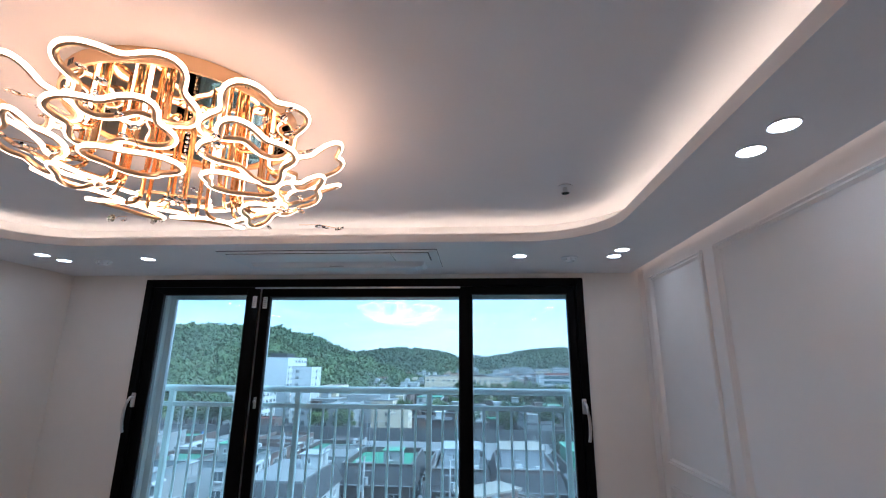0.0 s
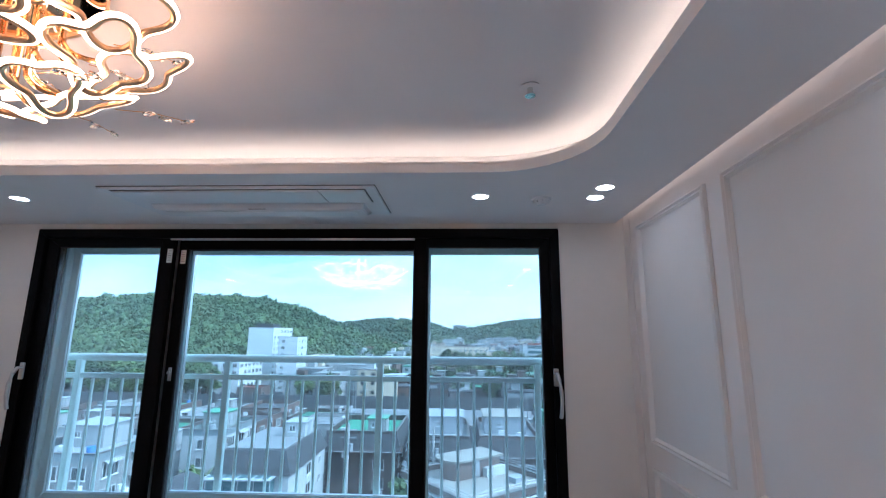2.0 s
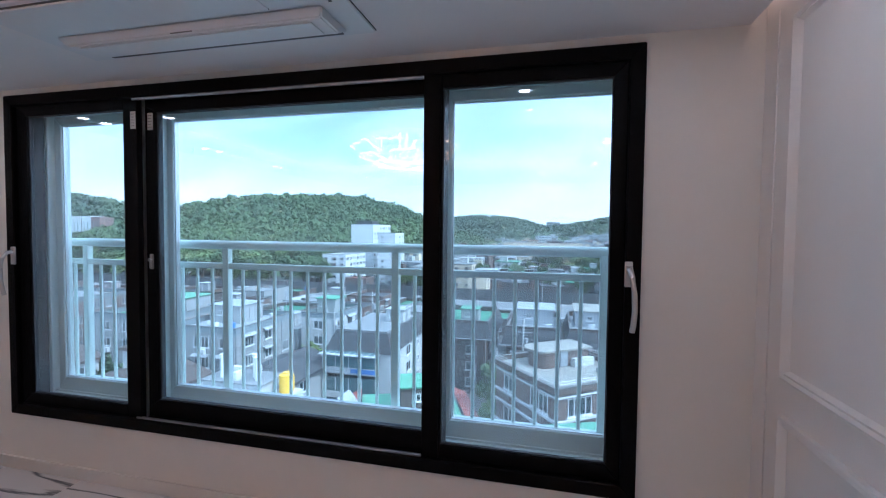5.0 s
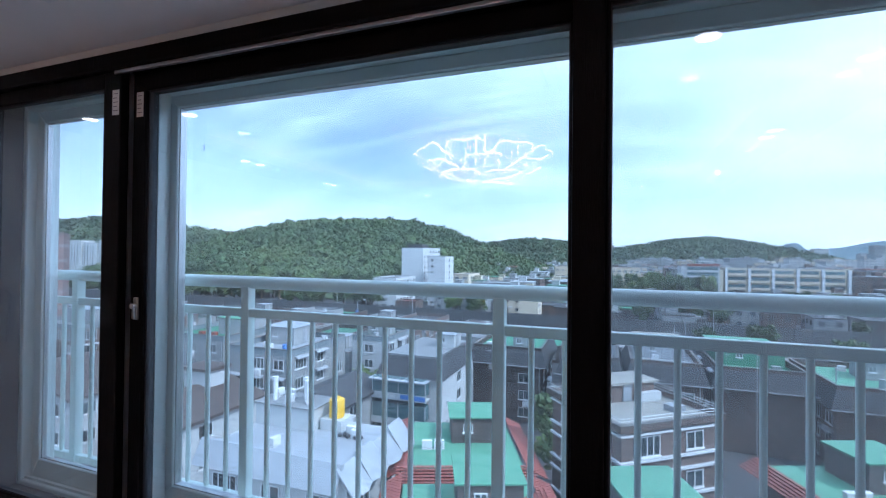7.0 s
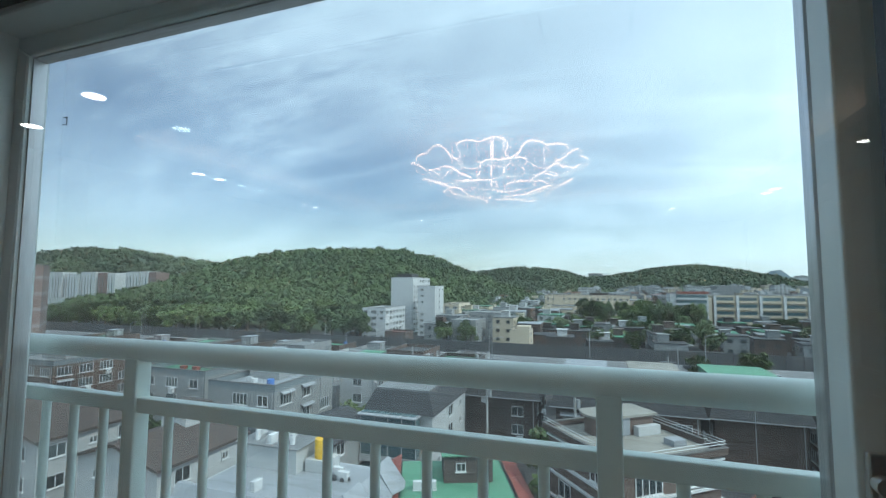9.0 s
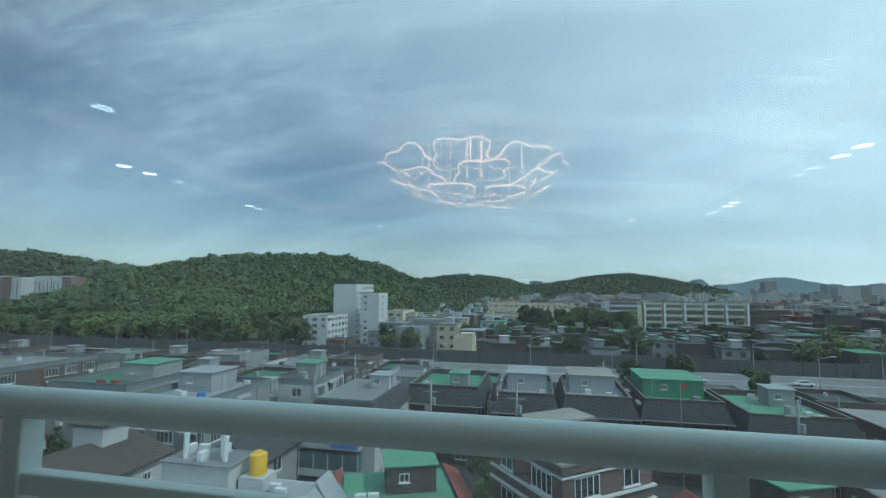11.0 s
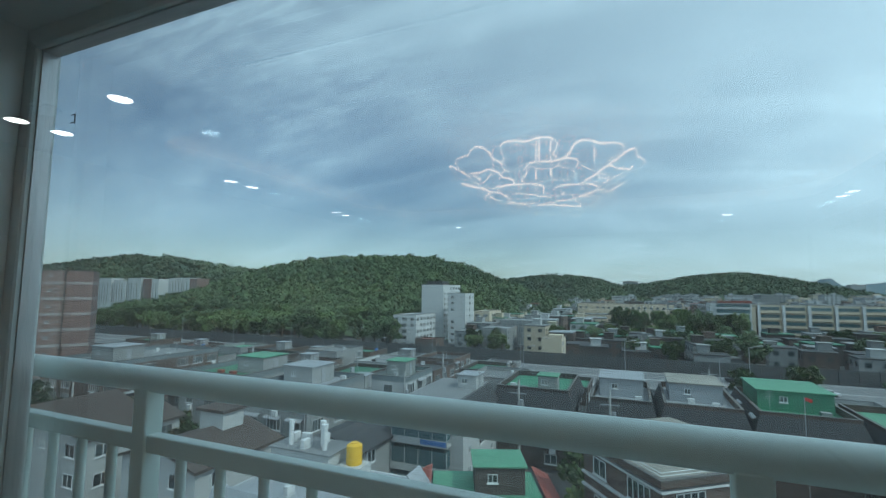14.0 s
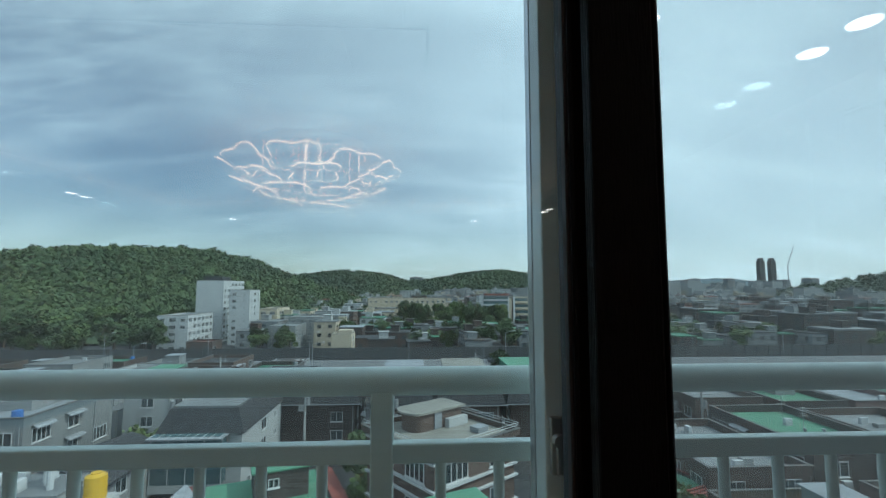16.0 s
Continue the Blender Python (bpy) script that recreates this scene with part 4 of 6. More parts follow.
def villa(x0, x1, y0, y1, top, wall, roof, label, sides="se", rows=4, kinds=("mid", "wide"), seed=1, parapet=0.8, pent=None, cap="roof_white", ac=0.25, awn=0.1, bands=None, clutter=6, rot=0, pw="render_grey", skirt=False, edge_m=None):
    w, d = x1 - x0, y1 - y0
    h = top - GROUND - parapet
    t = thing("villa", ((x0 + x1) / 2, (y0 + y1) / 2, GROUND, 0, 0, rot), label, "building", "low apartment houses")
    rng = random.Random(seed)
    part("wall", box(-w / 2, w / 2, -d / 2, d / 2, 0, h), wall, t)
    roof_parts(t, w, d, h, roof, edge_m or wall, parapet)
    facade(t, w, d, h, sides, rows, kinds, rng, ac, awn)
    if bands:
        for r in range(1, rows + 1):
            z = h * r / rows - 0.25
            part("band", boxes((-w / 2 - 0.06, w / 2 + 0.06, -d / 2 - 0.06, -d / 2 - 0.004, z, z + 0.22), (w / 2 + 0.004, w / 2 + 0.06, -d / 2, d / 2, z, z + 0.22), (-w / 2 - 0.06, -w / 2 - 0.004, -d / 2, d / 2, z, z + 0.22)), bands, t)
    if pent:
        px, py, pw_, pd, ph = pent
        penthouse(t, px * w / 2, py * d / 2, pw_, pd, ph, h + 0.06, pw, cap)
    for i in range(clutter):
        cx, cy = rng.uniform(-0.38, 0.38) * w, rng.uniform(-0.38, 0.38) * d
        if pent and abs(cx - pent[0] * w / 2) < pent[2] / 2 + 0.6 and abs(cy - pent[1] * d / 2) < pent[3] / 2 + 0.6:
            continue
        pick = rng.random()
        if pick < 0.42:
            part("outdoor_unit", AC, None, t).matrix_basis = pose(cx, cy, h + 0.14, 0, 0, rng.choice((0, 90, 180)))
        elif pick < 0.60:
            part("roof_box", box(cx - 0.5, cx + 0.5, cy - 0.35, cy + 0.35, h + 0.061, h + 0.061 + rng.uniform(0.4, 0.9), 0.03, 1), rng.choice(("render_grey", "roof_grey", "roof_dark", "tile_red")), t)
        elif pick < 0.72:
            part("tank", disc(cx, cy, h + 0.061, h + 1.1, 0.5, 14, 0.44), rng.choice(("cloth_blue", "roof_white", "roof_grey")), t)
        elif pick < 0.84:
            bm = bmesh.new()
            cyl(bm, (cx, cy, h + 0.061), (cx, cy, h + 2.6), 0.03, 5)
            for q in range(4):
                cyl(bm, (cx - 0.5 + 0.08 * q, cy, h + 1.6 + 0.28 * q), (cx + 0.5 - 0.08 * q, cy, h + 1.6 + 0.28 * q), 0.018, 4)
            part("aerial", bm, "metal_grey", t)
        else:
            bm = bmesh.new()
            cyl(bm, (cx, cy, h + 0.06), (cx, cy, h + 1.5), 0.09, 8)
            cyl(bm, (cx, cy, h + 1.5), (cx, cy, h + 1.75), 0.15, 8)
            part("vent_pipe", bm, "metal_grey", t)
    if skirt:                                      # sloping slate skirt under the parapet, on the front and both sides
        bm = bmesh.new()
        low, high = h - 1.7, h + parapet * 0.55
        for ax, ay, bx, by, ox, oy in ((-1, -1, 1, -1, 0, -1), (1, -1, 1, 1, 1, 0), (-1, 1, -1, -1, -1, 0)):
            A = [Vector((ax * (w / 2 + 0.02), ay * (d / 2 + 0.02), high)), Vector((bx * (w / 2 + 0.02), by * (d / 2 + 0.02), high))]
            B = [Vector((ax * (w / 2 + 0.75), ay * (d / 2 + 0.75), low)), Vector((bx * (w / 2 + 0.75), by * (d / 2 + 0.75), low))]
            C = [Vector((ax * (w / 2 + 0.01), ay * (d / 2 + 0.01), low)), Vector((bx * (w / 2 + 0.01), by * (d / 2 + 0.01), low))]
            va, vb, vc = [[bm.verts.new(p) for p in q] for q in (A, B, C)]
            bm.faces.new((va[0], va[1], vb[1], vb[0]))
            bm.faces.new((vb[0], vb[1], vc[1], vc[0]))
            bm.faces.new((va[0], vb[0], vc[0]))
            bm.faces.new((va[1], vc[1], vb[1]))
        bmesh.ops.recalc_face_normals(bm, faces=list(bm.faces))
        part("slate_skirt", bm, "roof_dark", t, "dark slate skirt")
        part("gutter", box(-w / 2 - 0.85, w / 2 + 0.85, -d / 2 - 0.86, -d / 2 - 0.76, low - 0.06, low + 0.06), "metal_grey", t)
    # drain pipes down the front corners
    bm = bmesh.new()
    cyl(bm, (w / 2 - 0.3, -d / 2 - 0.07, 0), (w / 2 - 0.3, -d / 2 - 0.07, h), 0.06, 6)
    cyl(bm, (w / 2 + 0.07, d / 4, 0), (w / 2 + 0.07, d / 4, h), 0.06, 6)
    part("drain_pipe", bm, "metal_grey", t)
    return t


# nearest row below the window
villa(-49.2, -38.8, 46.1, 58.9, -11.0, "render_grey", "roof_white", "grey rendered house with white roof deck and window awnings", pent=(-0.25, 0.3, 5.0, 5.0, 2.4), awn=0.7, ac=0.55, seed=3, pw="render_grey", cap="roof_white", edge_m="parapet_slate")
villa(-68.5, -55.7, 51.8, 66.0, -11.4, "render_grey", "roof_green", "grey house with green painted roof deck", pent=(0.45, 0.1, 5.5, 5.5, 2.6), cap="roof_mint", seed=4, edge_m="parapet_slate")
villa(-102.7, -87.0, 50.7, 74.9, -11.6, "brick_brown", "roof_grey", "long brick house with grey roof and white penthouse", pent=(-0.05, -0.35, 6.5, 6, 2.6), kinds=("wide",), seed=5, pw="render_grey", edge_m="parapet_slate")
villa(-39.4, -33.4, 62.0, 71.9, -11.6, "render_white", "roof_green", "narrow white house with green roof deck", pent=(-0.3, 0.2, 3.4, 3.6, 2.3), cap="roof_mint", seed=6, edge_m="parapet_slate")
villa(-19.4, -9.6, 62.9, 76.0, -11.6, "brick_dark", "roof_green", "dark brick house with green roof deck", pent=(0.35, -0.45, 2.6, 2.6, 2.0), cap="roof_mint", kinds=("small", "mid"), seed=7, clutter=6, pw="render_grey", skirt=True)
villa(-6.7, 0.4, 60.8, 74.0, -11.6, "brick_dark", "roof_white", "dark house with white roof deck and pale penthouse", sides="sw", pent=(0.0, 0.25, 5.4, 6.5, 2.3), seed=8, cap="roof_white", pw="roof_white", skirt=True)
villa(1.8, 9.9, 61.2, 75.5, -11.6, "brick_brown", "roof_white", "brown house with pale blue penthouse and weathered cap", sides="sw", pent=(-0.05, 0.2, 6.0, 7.0, 2.3), seed=9, cap="roof_concrete", pw="roof_white", skirt=True)
villa(11.6, 20.8, 62.4, 77.0, -11.8, "brick_brown", "roof_green", "dark house with green sheet-clad roof room", sides="w", pent=(0.0, 0.2, 7.6, 8.0, 2.3), seed=10, cap="roof_mint", pw="roof_green", skirt=True)
villa(22.5, 33.0, 60.0, 74.0, -12.4, "brick_brown", "roof_mint", "dark brick house with mint roof deck", sides="w", pent=(0.3, 0.3, 3, 3, 2.2), seed=11, skirt=True)
villa(22.6, 31.5, 36.5, 50.0, -13.2, "brick_brown", "roof_grey", "brown house with grey flat roof", sides="sw", seed=14)
villa(33.0, 42.0, 38.0, 52.0, -12.3, "brick_dark", "roof_mint", "dark house with mint roof deck", sides="sw", seed=15)
villa(44.0, 54.0, 37.0, 52.0, -12.8, "brick_brown", "roof_grey", "brown house with grey roof deck", sides="sw", seed=16)
villa(20.5, 30.5, 24.0, 33.5, -13.6, "brick_brown", "roof_mint", "pinkish house with mint roof deck", sides="sw", seed=17, pent=(0.3, 0.2, 2.6, 2.6, 2))
villa(33.0, 44.0, 24.0, 34.0, -13.4, "brick_pink", "roof_mint", "pinkish house with bright mint roof deck", sides="sw", seed=18)
villa(46.5, 57.0, 24.0, 34.0, -13.6, "brick_brown", "roof_green", "brown house with green roof deck", sides="sw", seed=19)
for k, (x0, y0) in enumerate(((35, 58), (46, 57), (57, 58), (68, 57), (36, 77), (48, 78), (60, 77), (72, 78), (25, 79), (57, 38), (68, 38), (80, 60), (13, 82), (60, 24), (72, 22))):
    villa(x0, x0 + 9.2, y0, y0 + 13.5, (-12.9 - 0.35 * (k % 4)) if y0 < 75 else -18.2, ("brick_brown", "brick_dark", "brick_pink")[k % 3], ("roof_grey", "roof_mint", "roof_white", "roof_green")[k % 4],
          "%s flat-roofed house" % ("brown brick", "dark brick", "pinkish brick")[k % 3], sides="sw", seed=30 + k, pent=((0.3, 0.2, 3, 3, 2.2) if k % 2 and y0 < 75 else None), rows=3 if y0 < 75 else 1, clutter=2)
for k, (x0, y0) in enumerate(((-82, 62), (-74, 78), (-60, 77), (-52, 66), (-30, 80), (-48, 84), (-92, 86), (-22, 86), (-8, 84), (2, 88), (-36, 92), (-64, 94), (-80, 96), (-50, 100), (-20, 100), (12, 100), (30, 98), (50, 98))):
    villa(x0, x0 + 9.5, y0, y0 + 12.0, (-14.0 - 0.5 * (k % 4)) if y0 < 84 or x0 < -30 else -18.3, ("render_grey", "brick_brown", "brick_dark", "render_white")[k % 4], ("roof_grey", "roof_dark", "roof_green", "roof_grey")[k % 4],
          "%s small flat-roofed house" % ("grey rendered", "brown brick", "dark brick", "whitish rendered")[k % 4], seed=60 + k, rows=3 if y0 < 84 or x0 < -30 else 1, pent=((-0.2, 0.2, 3, 3, 2.1) if k % 2 and y0 < 84 else None), clutter=2)


def bare_house(name, cx, cy, w, d, h, wall, label, rot=0):
    t = thing(name, (cx, cy, GROUND, 0, 0, rot), label, "building", "low apartment houses")
    part("wall", box(-w / 2, w / 2, -d / 2, d / 2, 0, h), wall, t)
    return t


for k, (x0, y0, w0, d0) in enumerate(((-128, 62, 14, 12), (-112, 82, 11, 11), (-128, 84, 10, 12), (-104, 100, 12, 12), (-120, 103, 10, 11), (-140, 102, 12, 11), (-78, 108, 10, 9), (-64, 107, 9, 9), (-50, 113, 7, 5),
                                      (-158, 100, 12, 11), (-36, 106, 8, 9), (-92, 104, 9, 10), (-150, 84, 11, 12))):
    villa(x0, x0 + w0, y0, y0 + d0, -15.4 - 0.6 * (k % 3), ("brick_brown", "render_grey", "brick_dark")[k % 3], ("tile_red", "roof_green", "roof_grey", "roof_dark", "roof_mint")[k % 5],
          "%s low house before the trunk road" % ("brown brick", "grey rendered", "dark brick")[k % 3], seed=120 + k, rows=2, pent=((0.2, 0.1, 3.2, 3.0, 2.2) if k % 2 else None), clutter=4)


# white house whose water tank stands on the roof
def tank_house():
    w, d, h = 12.5, 8.5, 8.8
    t = bare_house("villa", -23.2, 29.0, w, d, h, "render_white", "white house with faceted white roof edge and roof clutter", 0)
    rng = random.Random(9)
    part("roof", box(-w / 2 + 0.3, w / 2 - 0.3, -d / 2 + 0.3, d / 2 - 0.3, h - 0.02, h + 0.06), "roof_white", t)
    # sloping white edge plates, broken at angles
    n = 4
    for i in range(n):
        a0, a1 = (-d / 2 - 0.6) + i * (d + 1.2) / n, (-d / 2 - 0.6) + (i + 1) * (d + 1.2) / n
        bm = bmesh.new()
        up = 0.55 + 0.25 * (i % 2)
        vs = [bm.verts.new(v) for v in ((w / 2 + 0.9, a0, h - 1.0), (w / 2 + 1.3, (a0 + a1) / 2, h - 1.0), (w / 2 + 0.9, a1, h - 1.0), (w / 2 - 0.5, a1 - 0.1, h + up), (w / 2 - 0.5, a0 + 0.1, h + up))]
        bm.faces.new((vs[0], vs[1], vs[4]))
        bm.faces.new((vs[1], vs[3], vs[4]))
        bm.faces.new((vs[1], vs[2], vs[3]))
        r = bmesh.ops.extrude_face_region(bm, geom=list(bm.faces))
        for v in r["geom"]:
            if isinstance(v, bmesh.types.BMVert):
                v.co.x -= 0.15
        bmesh.ops.recalc_face_normals(bm, faces=list(bm.faces))
        part("roof_edge", bm, "roof_white", t)
    bm = boxes((-w / 2 - 0.1, w / 2 - 0.3, -d / 2 - 0.1, -d / 2 + 0.2, h - 0.9, h + 0.75))
    for v in bm.verts:
        if v.co.z < h:
            v.co.y -= 0.9
    part("roof_edge", bm, "roof_white", t)
    part("stair_head", box(-w / 2 + 0.3, -w / 2 + 6.0, 0.8, d / 2 - 0.3, h + 0.06, h + 1.9), "render_white", t)
    part("roof_pad", box(-w / 2 + 0.2, -w / 2 + 6.2, 0.6, d / 2 - 0.2, h + 1.9, h + 2.0), "roof_grey", t)
    part("plinth", box(0.0, 2.0, 1.6, 3.4, h + 0.06, h + 1.0), "render_white", t)
    for x, y in ((-4.6, 1.6), (-2.0, 2.4), (-1.2, 1.6)):
        bm = bmesh.new()
        cyl(bm, (x, y, h + 2.0), (x, y, h + 3.7), 0.20, 10)
        cyl(bm, (x, y, h + 3.7), (x, y, h + 4.0), 0.26, 10)
        part("chimney", bm, "band_white", t)
    for x, y in ((-3.2, 1.4), (-5.2, 2.6), (-2.6, 3.2), (-3.9, 3.0), (2.9, 2.0), (3.7, 1.4), (-1.6, -2.2)):
        part("outdoor_unit", AC, None, t).matrix_basis = pose(x, y, (h + 2.08) if x < -0.4 and y > 1.0 else h + 0.14, 0, 0, rng.choice((0, 90)))
    for i in range(6):
        bm = bmesh.new()
        bmesh.ops.create_icosphere(bm, subdivisions=1, radius=0.22, matrix=Matrix.Translation((2.3 + 0.35 * i, 1.0 + 0.2 * (i % 2), h + 0.2)))
        part("pot", bm, "roof_dark", t)
    facade(t, w, d, h - 1.2, "se", 3, ("wide", "mid"), rng, 0.2)
    tk = thing("water_tank", (-22.2, 31.5, GROUND + h + 1.0), "yellow round plastic water tank on a white plinth", "water tank")
    bm = bmesh.new()
    cyl(bm, (0, 0, 0), (0, 0, 1.45), 0.62, 20)
    cyl(bm, (0, 0, 1.45), (0, 0, 1.58), 0.58, 20, 0.30)
    for k in range(3):
        cyl(bm, (0, 0, 0.25 + 0.45 * k), (0, 0, 0.32 + 0.45 * k), 0.65, 20)
    part("body", bm, "tank_yellow", tk)
    part("lid", disc(0, 0, 1.58, 1.66, 0.3, 16), "tank_yellow", tk)


tank_house()


def gable_house(cx, cy, w, d, h, rise, wall, roof, label, rot=0, seed=2):
    t = bare_house("villa", cx, cy, w, d, h, wall, label, rot)
    bm = bmesh.new()
    e = 0.5
    prof = [(-w / 2 - e, h - 0.15), (0, h + rise), (w / 2 + e, h - 0.15), (w / 2 + e, h + 0.1), (0, h + rise + 0.28), (-w / 2 - e, h + 0.1)]
    A = [bm.verts.new((x, -d / 2 - e, z)) for x, z in prof]
    B = [bm.verts.new((x, d / 2 + e, z)) for x, z in prof]
    for i in range(6):
        bm.faces.new((A[i], A[(i + 1) % 6], B[(i + 1) % 6], B[i]))
    bm.faces.new((A[0], A[5], A[4], A[1]))
    bm.faces.new((A[1], A[4], A[3], A[2]))
    bm.faces.new((B[0], B[1], B[4], B[5]))
    bm.faces.new((B[1], B[2], B[3], B[4]))
    bmesh.ops.recalc_face_normals(bm, faces=list(bm.faces))
    part("roof", bm, roof, t)
    bm = bmesh.new()
    for y0, y1 in ((-d / 2, -d / 2 + 0.2), (d / 2 - 0.2, d / 2)):
        a = [bm.verts.new((x, y0, z)) for x, z in ((-w / 2, h), (w / 2, h), (0, h + rise))]
        b = [bm.verts.new((x, y1, z)) for x, z in ((-w / 2, h), (w / 2, h), (0, h + rise))]
        bm.faces.new(a)
        bm.faces.new(b[::-1])
        for i in range(3):
            bm.faces.new((a[i], b[i], b[(i + 1) % 3], a[(i + 1) % 3]))
    bmesh.ops.recalc_face_normals(bm, faces=list(bm.faces))
    part("gable", bm, wall, t)
    facade(t, w, d, h, "se", 3, ("small", "mid"), random.Random(seed), 0.1)
    return t


g = gable_house(-40.5, 33.0, 9.5, 9.5, 8.2, 1.4, "render_white", "roof_brown", "white rendered house with low brown gable roof")
part("roof_room", box(-2.0, 1.2, 1.0, 3.6, 9.0, 11.2), "render_white", g)
part("roof_room_roof", box(-2.3, 1.5, 0.7, 3.9, 11.2, 11.5), "roof_brown", g)
g = gable_house(-56.0, 33.5, 9.5, 10.0, 8.6, 1.3, "render_white", "roof_brown", "whitish house with brown hipped roof", seed=5)
gable_house(-68.0, 36.0, 10.0, 10.0, 8.0, 1.3, "brick_brown", "roof_brown", "brown brick house with brown gable roof", seed=6)
gable_house(-31.0, 45.0, 7.0, 9.0, 7.0, 1.2, "render_grey", "roof_dark", "grey house with dark pitched roof", seed=7)


# stepped white house with black slate mansard and glazed balconies
def mansard_house():
    x0, x1, y0, y1, top = -27.2, -19.0, 48.0, 61.0, -10.6
    w, d, h = x1 - x0, y1 - y0, top - GROUND - 2.6
    t = bare_house("villa", (x0 + x1) / 2, (y0 + y1) / 2, w, d, h, "render_white", "pale apartment house with black mansard roof and glazed balconies")
    bm = bmesh.new()
    a = [bm.verts.new((x, y, h)) for x, y in ((-w / 2 - 0.3, -d / 2 - 0.3), (w / 2 + 0.3, -d / 2 - 0.3), (w / 2 + 0.3, d / 2 + 0.3), (-w / 2 - 0.3, d / 2 + 0.3))]
    b = [bm.verts.new((x, y, h + 2.3)) for x, y in ((-w / 2 + 0.7, -d / 2 + 0.7), (w / 2 - 0.7, -d / 2 + 0.7), (w / 2 - 0.7, d / 2 - 0.7), (-w / 2 + 0.7, d / 2 - 0.7))]
    for i in range(4):
        bm.faces.new((a[i], a[(i + 1) % 4], b[(i + 1) % 4], b[i]))
    bm.faces.new(b)
    bm.faces.new(a[::-1])
    part("mansard", bm, "roof_dark", t, "black slate mansard")
    part("roof", box(-w / 2 + 0.8, w / 2 - 0.8, -d / 2 + 0.8, d / 2 - 0.8, h + 2.3, h + 2.5), "roof_grey", t)
    penthouse(t, 2.2, 1.5, 2.4, 3.0, 1.6, h + 2.5, "render_white", "roof_white")
    for r in range(3):
        z = 0.8 + r * h / 3
        bal = part("balcony", boxes((-w / 2 - 0.2, w / 2 - 1.4, -d / 2 - 1.3, -d / 2 - 0.005, z - 0.25, z), (-w / 2 - 0.2, w / 2 - 1.4, -d / 2 - 1.3, -d / 2 - 1.2, z + 0.001, z + 0.5)), "render_white", t)
        part("balcony_glazing", box(-w / 2 - 0.1, w / 2 - 1.5, -d / 2 - 1.25, -d / 2 - 0.02, z + 0.52, z + 2.2), "balcony_glass", bal, "bluish balcony glazing")
        for i in range(5):
            part("bar", box(-w / 2 - 0.12 + i * (w - 1.4) / 4, -w / 2 - 0.04 + i * (w - 1.4) / 4, -d / 2 - 1.28, -d / 2 - 1.251, z + 0.5, z + 2.2), "band_white", bal)
    part("awning", box(-w / 2 - 0.2, w / 2 - 1.2, -d / 2 - 2.0, -d / 2 - 0.31, h - 0.1, h + 0.02), "roof_white", t, "pale sheet awning")
    for i in range(9):
        part("awning_rib", box(-w / 2 - 0.2 + i * 0.85, -w / 2 - 0.12 + i * 0.85, -d / 2 - 2.02, -d / 2 - 0.31, h + 0.021, h + 0.07), "band_white", t)
    part("banner", box(-0.5, w / 2 - 1.5, -d / 2 - 1.36, -d / 2 - 1.31, h - 2.2, h - 1.7), "cloth_blue", t, "blue cloth banner")
    facade(t, w, d, h, "e", 4, ("mid", "small"), random.Random(3), 0.3)


mansard_house()


